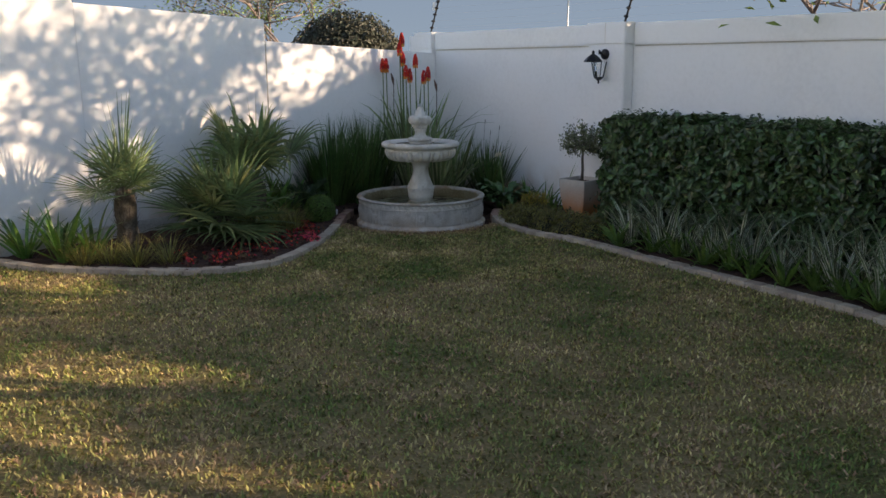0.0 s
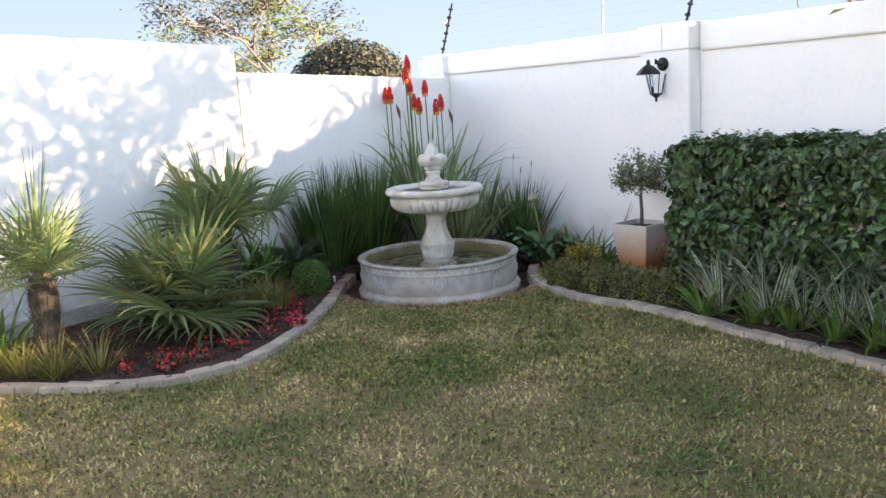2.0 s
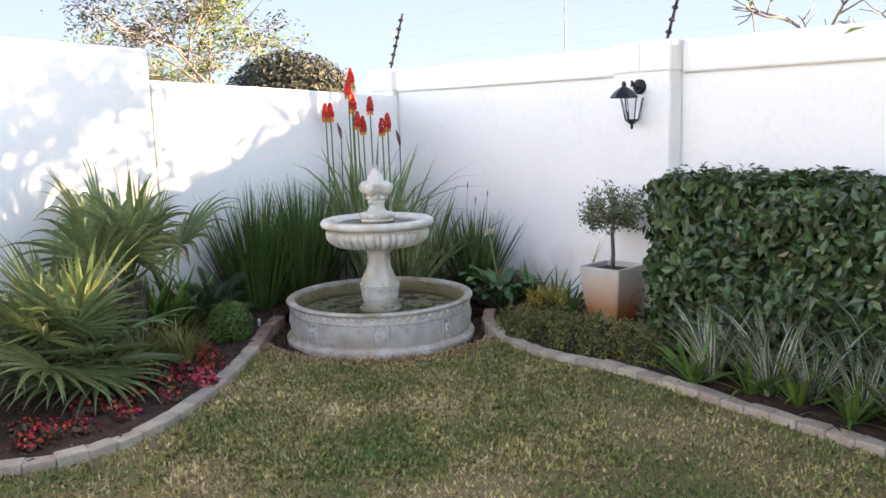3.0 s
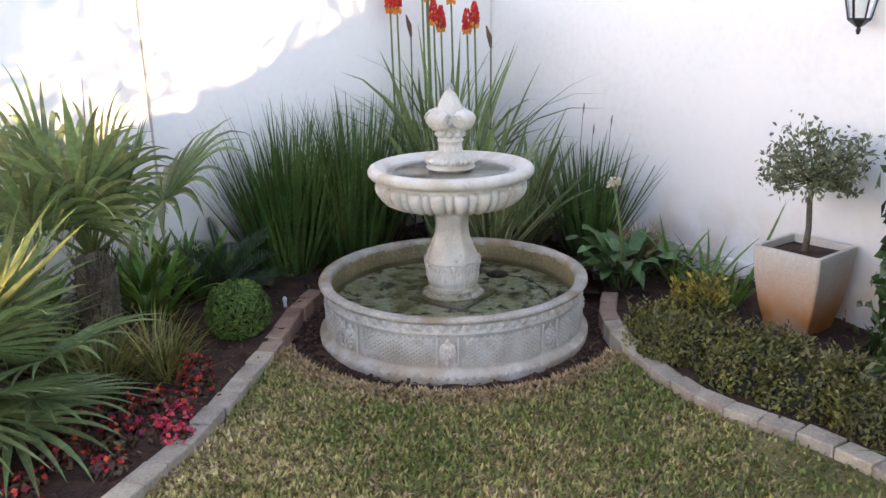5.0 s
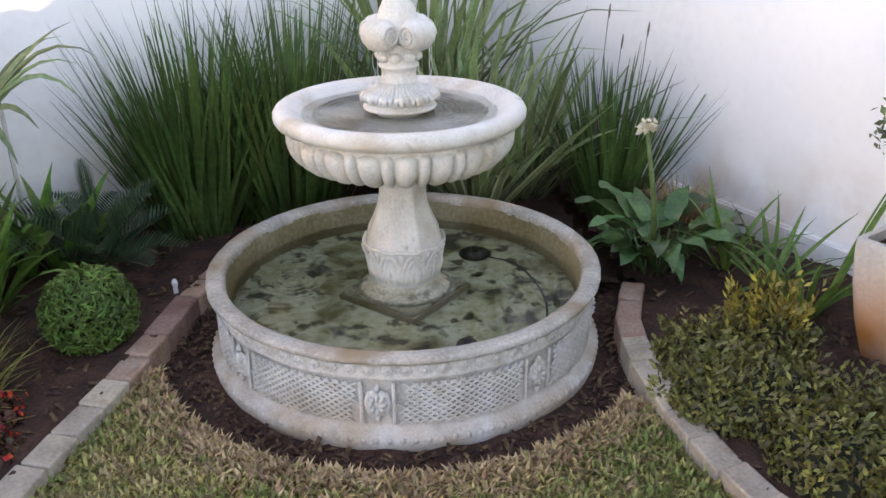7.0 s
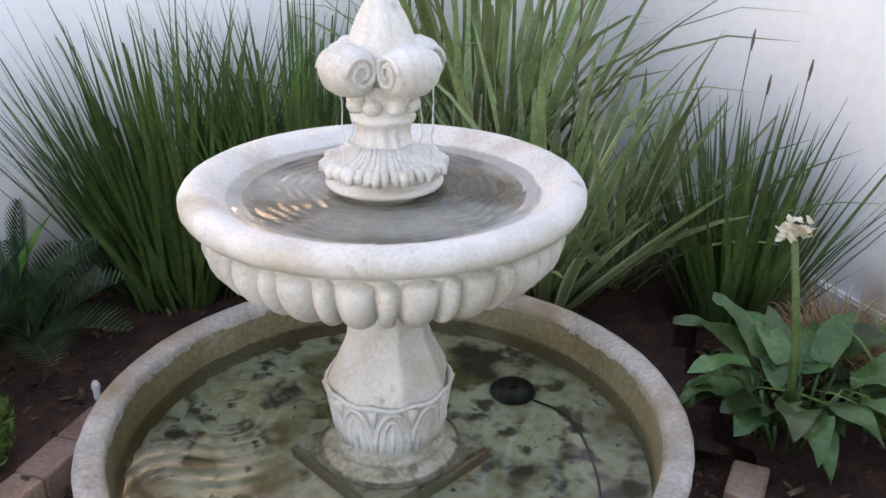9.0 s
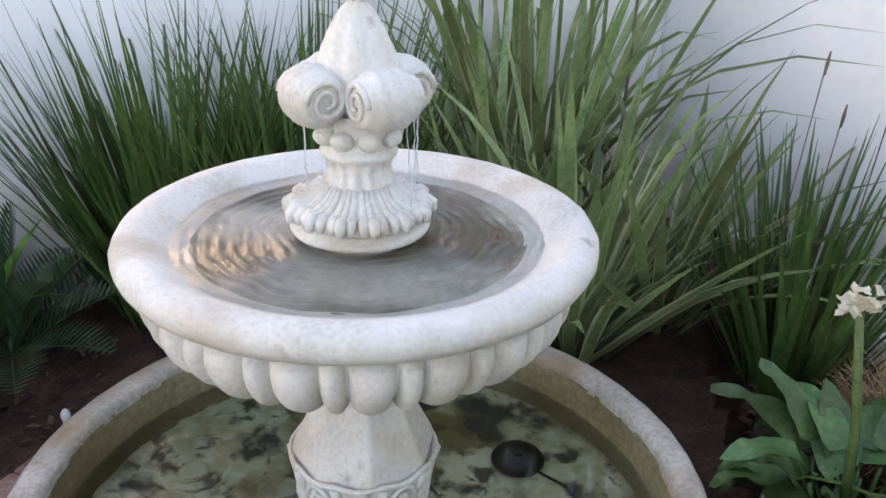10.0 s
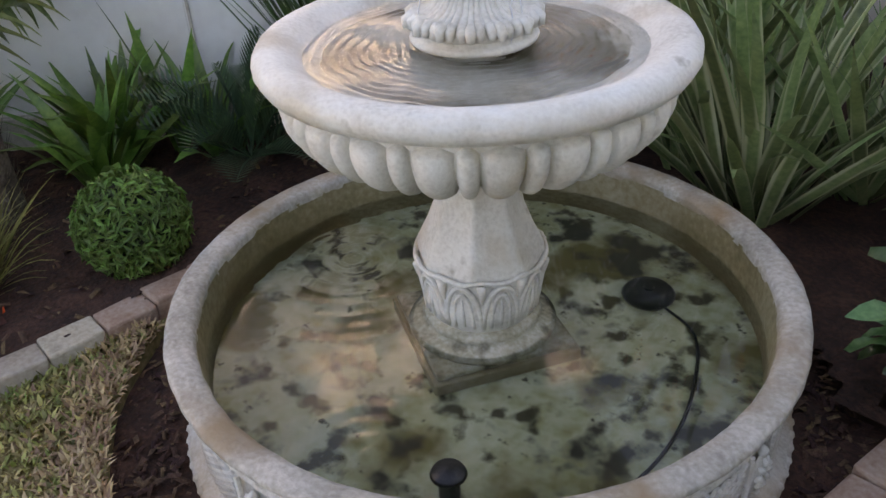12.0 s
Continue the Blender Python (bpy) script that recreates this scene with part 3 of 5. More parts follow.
for k in range(PANELS):
    a0 = radians(TURN0 + 360 / PANELS * k)
    heap = Heap()
    half, rows_n = radians(17.2), 9
    cells = 14
    for sgn in (1, -1):
        for i in range(-9, cells + 9):
            pts = []
            for s in range(7):
                h = s / 6
                a = (i + sgn * h * 7.0 + (0 if sgn > 0 else 0.5)) / cells * 2 - 1
                if -1 <= a <= 1:
                    pts.append((a, h))
            if len(pts) >= 2:
                q = [(0.640 * math.cos(a0 + radians(22.5) + a * half), 0.640 * math.sin(a0 + radians(22.5) + a * half), 0.028 + 0.136 * h) for a, h in pts]
                heap.add(*tube(q, [0.005] * len(q), 4))
    part("lattice_panel", heap.mesh(M_BASIN), fountain)
    med = Heap()
    m = Matrix.Rotation(a0, 4, "Z") @ Matrix.Translation((0.640, 0, 0.097))
    for off in (-0.047, 0.047):
        part("panel_frame", mesh_of(*tube([(0, off, -0.068), (0, off, 0.07)], [0.006, 0.006], 6), M_BASIN), fountain, "", m)
    med = part("medallion", lathe([(0.0, 0.010), (0.020, 0.009), (0.030, 0.004), (0.036, 0.006), (0.040, 0.0)], 24, M_BASIN, lambda b, k: 1 + 0.06 * math.cos(8 * b)), fountain, "", m @ Matrix.Rotation(radians(90), 4, "Y") @ Matrix.Diagonal((1.2, 1, 1, 1)))
    for j in range(8):
        b = 2 * math.pi * j / 8
        part("petal", mesh_of(*tube([(0.010 * math.cos(b), 0.010 * math.sin(b), 0.009), (0.020 * math.cos(b), 0.020 * math.sin(b), 0.012), (0.029 * math.cos(b), 0.029 * math.sin(b), 0.006)], [0.003, 0.0075, 0.003], 6), M_BASIN, True), med)
    for off in (-0.056, 0.056):
        part("medallion_tip", mesh_of(*tube([(0.0, 0, off * 0.75), (0.004, 0, off), (0.0, 0, off * 1.15)], [0.010, 0.008, 0.002], 8), M_BASIN, True), fountain, "", m)
rosette = lathe([(0.0, 0.008), (0.006, 0.007), (0.008, 0.003), (0.013, 0.005), (0.0165, 0.003), (0.018, -0.002)], 10, M_BASIN, lambda a, k: 1 + 0.10 * math.cos(5 * a))
bead = lathe([(0.0, 0.007), (0.006, 0.006), (0.011, 0.0)], 8, M_BASIN)
for i in range(76):
    part("rosette", rosette, fountain, "", Matrix.Rotation(2 * math.pi * i / 76, 4, "Z") @ Matrix.Translation((0.643, 0, 0.207)) @ Matrix.Rotation(radians(90), 4, "Y"))
for i in range(110):
    part("bead", bead, fountain, "", Matrix.Rotation(2 * math.pi * i / 110, 4, "Z") @ Matrix.Translation((0.669, 0, -0.012)) @ Matrix.Rotation(radians(65), 4, "Y"))
v, f = [(0, 0, 0.160)], []
DRIPS = ((-0.398, -0.027, 0.007), (-0.40, -0.30, 0.003), (0.12, -0.46, 0.001))
for k in range(1, 76):
    for i in range(320):
        x, y = 0.602 * k / 75 * math.cos(2 * math.pi * i / 320), 0.602 * k / 75 * math.sin(2 * math.pi * i / 320)
        z = sum(h * math.sin(math.hypot(x - a, y - b) * 2 * math.pi / 0.042) * math.exp(-math.hypot(x - a, y - b) / 0.09) for a, b, h in DRIPS)
        v.append((x, y, 0.160 + z))
for i in range(320):
    f.append((0, 1 + i, 1 + (i + 1) % 320))
    for k in range(74):
        f.append((1 + k * 320 + i, 321 + k * 320 + i, 321 + k * 320 + (i + 1) % 320, 1 + k * 320 + (i + 1) % 320))
pw = part("pool_water", mesh_of(v, f, M_WATER, True), fountain, "clear water with drip rings over algae")
pw.visible_shadow = False

# column
PL = radians(-74)
for k, (h, z0, z1) in enumerate(((0.232, 0.072, 0.118), (0.220, 0.119, 0.140))):
    c = [(h * math.cos(PL + i * math.pi / 2), h * math.sin(PL + i * math.pi / 2)) for i in range(4)]
    part("plinth", bevelled(*prism(c, z0, z1), M_PLINTH if k else M_BASIN_IN, 0.006), fountain, "" if k else "algae-stained plinth slab")
part("column_foot", lathe([(0.0, 0.140), (0.160, 0.140), (0.163, 0.150), (0.150, 0.163), (0.136, 0.168), (0.126, 0.172), (0.130, 0.182), (0.126, 0.192), (0.112, 0.196), (0.108, 0.204)], 64, M_PLINTH), fountain)
OCT = lambda a, k: 1.0 if k < 4 else (math.cos(math.pi / 8) / math.cos((a - 0.2 + math.pi / 8) % (math.pi / 4) - math.pi / 8)) * 1.02
part("column", lathe([(0.108, 0.190), (0.118, 0.205), (0.129, 0.25), (0.131, 0.300), (0.133, 0.335), (0.129, 0.362), (0.106, 0.41), (0.089, 0.455), (0.082, 0.50), (0.083, 0.55), (0.095, 0.583), (0.116, 0.608)], 96, M_STONE, OCT), fountain)
for i in range(10):
    a = 2 * math.pi * i / 10 + 0.1
    hp = Heap()
    for ww, top, thick in ((0.036, 0.322, 0.0065), (0.020, 0.302, 0.005)):
        arch = []
        for q in range(15):
            t = math.pi * q / 14
            y, z = ww * math.cos(t), 0.212 + (top - 0.212) * math.sin(t) ** 0.75
            r = 0.119 + 0.014 * (z - 0.205) / 0.1
            arch.append((math.sqrt(max(r * r - y * y, 0)), y, z))
        hp.add(*tube(arch, [thick] * 15, 5))
    hp.add(*tube([(0.120, 0, 0.215), (0.128, 0, 0.25), (0.130, 0, 0.288)], [0.004, 0.006, 0.002], 5))
    part("carved_petal", hp.mesh(M_STONE, True), fountain, "", Matrix.Rotation(a, 4, "Z"))
    b0 = a + math.pi / 10
    part("petal_tip", mesh_of(*tube([(0.125, 0, 0.27), (0.134, 0, 0.305), (0.138, 0, 0.330)], [0.002, 0.008, 0.011], 6), M_STONE, True), fountain, "", Matrix.Rotation(b0, 4, "Z"))
scal = [(0.1375 * math.cos(2 * math.pi * i / 120), 0.1375 * math.sin(2 * math.pi * i / 120), 0.338 - 0.007 * abs(math.sin(5 * (2 * math.pi * i / 120 - 0.1 - math.pi / 10)))) for i in range(121)]
part("scalloped_band", mesh_of(*tube(scal, [0.0055] * 121, 6), M_STONE, True), fountain)


# upper bowl, ringed by broad and narrow gadroons by turns
BODY = [(0.235, 0.620), (0.285, 0.634), (0.320, 0.655), (0.340, 0.681), (0.348, 0.708), (0.345, 0.734)]
part("bowl", lathe([(0.09, 0.602), (0.16, 0.606), *BODY, (0.340, 0.742), (0.352, 0.748), (0.378, 0.751), (0.394, 0.758), (0.402, 0.772), (0.402, 0.786), (0.394, 0.799), (0.380, 0.806), (0.360, 0.806), (0.340, 0.798), (0.322, 0.786), (0.305, 0.772), (0.28, 0.763)], 192, M_STONE, lambda a, k: 1 + 0.0012 * math.sin(a * 23 + k) + 0.001 * math.sin(a * 41 + 2 * k)), fountain)


def gadroon(half):
    """One swelling lobe on the bowl's flank, rounded at both ends."""
    v, f, nu, nv = [], [], 10, 14
    for j in range(nv + 1):
        t = j / nv * (len(BODY) - 1)
        k = min(int(t), len(BODY) - 2)
        p, q = Vector(BODY[k]), Vector(BODY[k + 1])
        c, d = p.lerp(q, t - k), (q - p).normalized()
        out = Vector((d.y, -d.x))
        cap = max(0.0, 1 - abs(2 * j / nv - 1.12) ** 3.2) ** 0.5 if j < nv else 0.0
        for i in range(nu + 1):
            u = 2 * i / nu - 1
            w = c + out * (0.026 * cap * math.sqrt(max(0, 1 - u * u)) * min(1, half / 4.5 + 0.25) - 0.002)
            a = radians(half) * u * (0.35 + 0.65 * min(1, cap * 1.3))
            v.append((w.x * math.cos(a), w.x * math.sin(a), w.y))
    for j in range(nv):
        for i in range(nu):
            k = j * (nu + 1) + i
            f.append((k, k + 1, k + nu + 2, k + nu + 1))
    return mesh_of(v, f, M_STONE, True)


BROAD_LOBE, NARROW_LOBE = gadroon(5.7), gadroon(3.1)
for i in range(20):
    part("gadroon", BROAD_LOBE, fountain, "", Matrix.Rotation(radians(-60 + 18 * i), 4, "Z"))
    part("gadroon", NARROW_LOBE, fountain, "", Matrix.Rotation(radians(-69 + 18 * i), 4, "Z"))
part("bowl_lining", lathe([(0.284, 0.7635), (0.26, 0.753), (0.20, 0.742), (0.0, 0.735)], 96, M_BOWL_IN), fountain, "wet bowl with brown stain and painted finial shade")
v, f = [(0, 0, 0.779)], []
for k in range(1, 111):
    for i in range(150):
        q = 0.3135 * k / 110
        x, y = q * math.cos(2 * math.pi * i / 150), q * math.sin(2 * math.pi * i / 150)
        swell = noise.noise((x * 14, y * 14, 2.0))
        v.append((x, y, 0.779 + 0.0016 * (0.4 + abs(noise.noise((x * 9, y * 9, 6.0)))) * math.sin(q * 2 * math.pi / 0.021 + 5 * swell) + 0.0012 * swell))
for i in range(150):
    f.append((0, 1 + i, 1 + (i + 1) % 150))
    for k in range(109):
        f.append((1 + k * 150 + i, 151 + k * 150 + i, 151 + k * 150 + (i + 1) % 150, 1 + k * 150 + (i + 1) % 150))
bw = part("bowl_water", mesh_of(v, f, M_WATER2, True), fountain, "rippled clear water")
bw.visible_shadow = False

# finial
LOBE = radians(-33)
part("finial_foot", lathe([(0.062, 0.736), (0.062, 0.781), (0.104, 0.785), (0.115, 0.789), (0.118, 0.795), (0.114, 0.801), (0.106, 0.803), (0.108, 0.808), (0.100, 0.815), (0.095, 0.818)], 64, M_STONE), fountain)
part("finial_collar", lathe([(0.0, 0.806), (0.104, 0.806), (0.112, 0.818), (0.104, 0.836), (0.075, 0.850), (0.05, 0.875)], 48, M_STONE), fountain)
part("finial_shaft", lathe([(0.105, 0.806), (0.080, 0.832), (0.056, 0.865), (0.050, 0.895), (0.052, 0.912), (0.062, 0.918), (0.064, 0.926), (0.056, 0.933), (0.050, 0.945), (0.055, 0.965), (0.058, 0.99)], 96, M_STONE, lambda a, k: 1 + (0.075 * math.sin(a * 14) if k < 5 else 0)), fountain)
for i in range(14):
    a = 2 * math.pi * i / 14
    hp = Heap()
    for j, (da, rr) in enumerate(((0, 0.117), (-0.13, 0.109), (0.13, 0.109))):
        c = lambda r, z: (r * math.cos(a + da), r * math.sin(a + da), z)
        hp.add(*tube([c(0.056, 0.872), c(0.07, 0.85), c(0.092, 0.836), c(rr - 0.003, 0.837), c(rr + 0.005, 0.831), c(rr + 0.006, 0.820), c(rr - 0.001, 0.816)], [0.004, 0.007, 0.009, 0.0105, 0.010, 0.007, 0.003], 6))
    part("acanthus_leaf", hp.mesh(M_STONE, True), fountain)
for i in range(8):
    a = 2 * math.pi * i / 8
    bm = bmesh.new()
    bmesh.ops.create_uvsphere(bm, u_segments=12, v_segments=8, radius=0.02)
    me = bpy.data.meshes.new("mesh")
    bm.to_mesh(me)
    bm.free()
    me.materials.append(M_STONE)
    me.polygons.foreach_set("use_smooth", [True] * len(me.polygons))
    part("knob", me, fountain, "", Matrix.Translation((0.056 * math.cos(a), 0.056 * math.sin(a), 0.952)) @ Matrix.Diagonal((1, 1, 0.8, 1)))
part("bud", lathe([(0.040, 0.975), (0.052, 1.00), (0.058, 1.03), (0.060, 1.055), (0.054, 1.085), (0.042, 1.115), (0.026, 1.145), (0.013, 1.160), (0.008, 1.172), (0.0, 1.174)], 64, M_STONE, lambda a, k: 1 + 0.085 * abs(math.sin(a * 4)) ** 0.7 * (1 if 0 < k < 7 else 0.2)), fountain)
for i in range(4):
    a = LOBE + i * math.pi / 2
    m = Matrix.Rotation(a, 4, "Z")
    v, f, n1, n2 = [], [], 16, 24
    # a rolled scroll: a drum across the radius, ribbed on its rounded back
    for s in range(n1 + 1):
        w = -1 + 2 * s / n1
        for j in range(n2):
            b = 2 * math.pi * j / n2
            r = 0.047 * (1 - 0.30 * abs(w) ** 2.6) * (1 + 0.035 * math.cos(w * 13))
            v.append((0.080 + r * math.cos(b) * 1.02, 0.047 * w, 1.022 + r * math.sin(b) * 1.02))
    for s in range(n1):
        for j in range(n2):
            k2 = (j + 1) % n2
            f.append((s * n2 + j, s * n2 + k2, (s + 1) * n2 + k2, (s + 1) * n2 + j))
    f += [tuple(range(n2 - 1, -1, -1)), tuple(range(n1 * n2, (n1 + 1) * n2))]
    v = [m @ Vector(p) for p in v]
    lobe = part("scroll_lobe", mesh_of(v, f, M_STONE, True), fountain)
    for side in (-1, 1):
        pts = []
        for s in range(26):
            b = s / 25 * 3.6 * math.pi
            r = 0.034 - 0.027 * s / 25
            pts.append(m @ Vector((0.080 + r * math.cos(b), side * (0.047 + 0.004 * s / 25), 1.022 + r * math.sin(b))))
        part("scroll_spiral", mesh_of(*tube(pts, [0.006 - 0.0025 * s / 25 for s in range(26)], 6), M_STONE, True), lobe)
    hp = Heap()
    hp.add(*tube([m @ Vector((0.044, 0, 0.955)), m @ Vector((0.058, 0, 0.972)), m @ Vector((0.066, 0, 0.99))], [0.014, 0.018, 0.02], 8))
    part("lobe_stalk", hp.mesh(M_STONE, True), fountain)
# falling water
for k, (a, r) in enumerate(((10, 0.098), (-10, 0.108), (62, 0.100), (150, 0.104), (-120, 0.1))):
    pts, rr = [], []
    for s in range(14):
        z = 0.995 - s * 0.016
        pts.append((r * math.cos(radians(a)) + rng.uniform(-1, 1) * 0.0012 * s * 0.5, r * math.sin(radians(a)) + rng.uniform(-1, 1) * 0.0012 * s * 0.5, z))
        rr.append(0.0007 + 0.0012 * rng.random())
    part("water_trickle", mesh_of(*tube(pts, rr, 6), M_SPRAY, True), fountain, "thin falling thread of water")
hp = Heap()
for k in range(9):
    a = k * 0.7
    hp.add(*tube([(0.006 * math.cos(a), 0.006 * math.sin(a), 1.166), (0.012 * math.cos(a), 0.012 * math.sin(a), 1.183 + 0.004 * (k % 3)), (0.02 * math.cos(a), 0.02 * math.sin(a), 1.160)], [0.003, 0.0035, 0.002], 5))
part("water_bubble", hp.mesh(M_SPRAY, True), fountain, "water welling from the tip")

# pump, cable and inlet lying in the basin
pump = thing("fountain_pump", Matrix.Translation(FOUNTAIN + Vector((0.214, 0.345, 0.073))), "black submerged fountain pump on the basin floor", "pump")
part("body", lathe([(0.0, 0.0), (0.058, 0.0), (0.062, 0.014), (0.054, 0.032), (0.03, 0.040), (0.0, 0.042)], 20, M_IRON), pump)
part("nozzle", mesh_of(*tube([(0, 0, 0.036), (0, 0, 0.048)], [0.014, 0.012], 10), M_IRON), pump)
cable = [(0.26, 0.33), (0.37, 0.28), (0.45, 0.13), (0.49, -0.02), (0.49, -0.16), (0.45, -0.28), (0.38, -0.40)]
tagged(new("pump_cable", mesh_of([FOUNTAIN + Vector(p) for p in tube([(p.x, p.y, 0.078) for p in spline(cable, 0.03)], [0.004] * 200, 6)[0]], tube([(p.x, p.y, 0.078) for p in spline(cable, 0.03)], [0.004] * 200, 6)[1], M_IRON, True)), "black cable lying on the basin floor", "cable")
knob = thing("drain_plug", Matrix.Translation(FOUNTAIN + Vector((0.254, -0.388, 0.073))), "black standpipe plug standing in the basin", "plug")
part("stem", mesh_of(*tube([(0, 0, 0), (0, 0, 0.075)], [0.02, 0.02], 12), M_IRON), knob)
part("cap", lathe([(0.0, 0.073), (0.03, 0.073), (0.034, 0.081), (0.03, 0.091), (0.0, 0.095)], 20, M_IRON), knob)

# ---- pot and topiary ----
POT = Vector((1.391, 7.888, 0.0))
PA = math.atan2(-0.247, 0.226)
pot = thing("square_pot", Matrix.Translation(POT) @ Matrix.Rotation(PA, 4, "Z"), "tapered square glazed pot, beige with rusty orange stains", "plant pot")
hp = Heap()
prof = [(0.105, 0.0), (0.118, 0.05), (0.140, 0.15), (0.158, 0.27), (0.166, 0.36), (0.168, 0.41), (0.166, 0.425), (0.146, 0.425), (0.143, 0.39), (0.14, 0.36)]


def rounded_square(h, c=0.012):
    out = []
    for i in range(4):
        for j in range(4):
            a = math.pi / 2 * i + math.pi / 6 * j
            out.append(((h - c) * (1 if i in (0, 3) else -1) + c * math.cos(a), (h - c) * (1 if i in (0, 1) else -1) + c * math.sin(a)))
    return out


v, f = [], []
for h, z in prof:
    v += [(x, y, z) for x, y in rounded_square(h)]
for k in range(len(prof) - 1):
    for i in range(16):
        j = (i + 1) % 16
        f.append((k * 16 + i, k * 16 + j, (k + 1) * 16 + j, (k + 1) * 16 + i))
part("pot_wall", mesh_of(v, f, M_POT), pot)
part("potting_soil", mesh_of([(x, y, 0.385 + 0.01 * rng.random()) for x, y in rounded_square(0.143)] + [(0, 0, 0.4)], [(i, (i + 1) % 16, 16) for i in range(16)], M_SOIL), pot)
topiary = thing("standard_tree", Matrix.Translation(POT + Vector((0, 0, 0.39))), "small standard tree with a sparse round crown in a pot", "potted tree")
part("trunk", mesh_of(*tube([(0, 0, 0), (0.006, 0, 0.12), (0.0, 0.006, 0.25), (0.012, 0, 0.36)], [0.018, 0.014, 0.013, 0.011], 8), M_BARK, True), topiary)
tw, lf = Heap(), Heap()
r = random.Random(5)
for k in range(70):
    z = r.uniform(-0.8, 1)
    a = r.uniform(0, 6.28)
    q = math.sqrt(1 - z * z)
    ln = r.uniform(0.7, 1.08)
    tip = Vector((0.245 * q * math.cos(a) * ln, 0.245 * q * math.sin(a) * ln, 0.44 + 0.175 * z * ln))
    mid = Vector((0.01, 0, 0.36)).lerp(tip, 0.5) + Vector((0, 0, -0.02))
    tw.add(*tube([(0.01, 0, 0.35), mid, tip], [0.005, 0.003, 0.0015], 4))
    for j in range(22):
        p = mid.lerp(tip, r.uniform(0.1, 1.1)) + Vector((r.gauss(0, 1), r.gauss(0, 1), r.gauss(0, 1))) * 0.022
        lf.add(*leaf_quad(p, p - Vector((0, 0, 0.43)), r.uniform(0.024, 0.042), r, 0.45))
part("twigs", tw.mesh(M_BARK), topiary)
part("foliage", lf.mesh(M_OLIVE), topiary)

# ---- wall lantern ----
LM = Matrix.Translation(on_east(3.058, 0.141, 1.675)) @ Matrix.Rotation(math.atan2(-N.y, -N.x), 4, "Z") @ Matrix.Diagonal((1.25, 1.25, 1.25, 1))
lantern = thing("wall_lantern", LM, "black coach lantern with clear panes on a white pillar", "wall lamp")
part("back_plate", mesh_of([Matrix.Rotation(radians(90), 3, "Y") @ Vector(p) @ Matrix.Identity(3) for p in tube([(0, 0, 0), (0, 0, 0.012), (0, 0, 0.024)], [0.042, 0.042, 0.03], 20)[0]], tube([(0, 0, 0), (0, 0, 0.012), (0, 0, 0.024)], [0.042, 0.042, 0.03], 20)[1], M_IRON), lantern)
part("arm", mesh_of(*tube([(0.015, 0, 0.0), (0.035, 0, -0.012), (0.06, 0, 0.015), (0.072, 0, 0.03), (0.072, 0, 0.0)], [0.01, 0.008, 0.008, 0.008, 0.009], 8), M_IRON, True), lantern)
CX = 0.072
HEX = lambda r0, z: [(CX + r0 * math.cos(math.pi / 3 * i), r0 * math.sin(math.pi / 3 * i), z) for i in range(6)]


def hexring(levels):
    v = [p for r0, z in levels for p in HEX(r0, z)]
    f = [(6 * k + i, 6 * k + (i + 1) % 6, 6 * k + 6 + (i + 1) % 6, 6 * k + 6 + i) for k in range(len(levels) - 1) for i in range(6)]
    return v, f + [tuple(range(5, -1, -1)), tuple(range(6 * len(levels) - 6, 6 * len(levels)))]


part("roof", mesh_of(*hexring([(0.075, -0.062), (0.077, -0.055), (0.050, -0.025), (0.024, -0.005), (0.012, 0.0), (0.012, 0.018), (0.006, 0.03)]), M_IRON), lantern)
part("base", mesh_of(*hexring([(0.004, -0.235), (0.009, -0.222), (0.006, -0.212), (0.028, -0.195), (0.040, -0.185), (0.040, -0.178)]), M_IRON), lantern)
for i in range(6):
    a = math.pi / 3 * i
    part("bar", mesh_of(*tube([(CX + 0.037 * math.cos(a), 0.037 * math.sin(a), -0.18), (CX + 0.062 * math.cos(a), 0.062 * math.sin(a), -0.06)], [0.0035, 0.0035], 4), M_IRON), lantern)
    b = a + math.pi / 3
    pane = part("pane", mesh_of([(CX + 0.035 * math.cos(a), 0.035 * math.sin(a), -0.178), (CX + 0.035 * math.cos(b), 0.035 * math.sin(b), -0.178), (CX + 0.06 * math.cos(b), 0.06 * math.sin(b), -0.063), (CX + 0.06 * math.cos(a), 0.06 * math.sin(a), -0.063)], [(0, 1, 2, 3)], M_GLASS), lantern, "clear glass pane")
    pane.visible_shadow = False
part("bulb", lathe([(0.0, -0.178), (0.012, -0.175), (0.012, -0.13), (0.008, -0.10), (0.0, -0.095)], 12, M_PLASTIC), lantern, "white lamp bulb")
lantern.children[-1].location.x = CX
# shallow movement joint in the pillar, above and below the lamp
tagged(new("pillar_joint", wall_mesh([wall_block(on_east, 3.056, 3.062, 0.1575, 0.155, 1.785, (1.98, 1.98))], M_FOOT, 0.0005)), "thin vertical crack line in the white pillar cap", "crack", kind="structure")
tagged(new("wall_joint", wall_mesh([wall_block(on_west, WEST_JOINT - 0.004, WEST_JOINT + 0.004, 0.009, -0.01, 0.17, (1.80, 1.80))], M_FOOT, 0.0005)), "thin vertical joint line in the white wall", "crack", kind="structure")

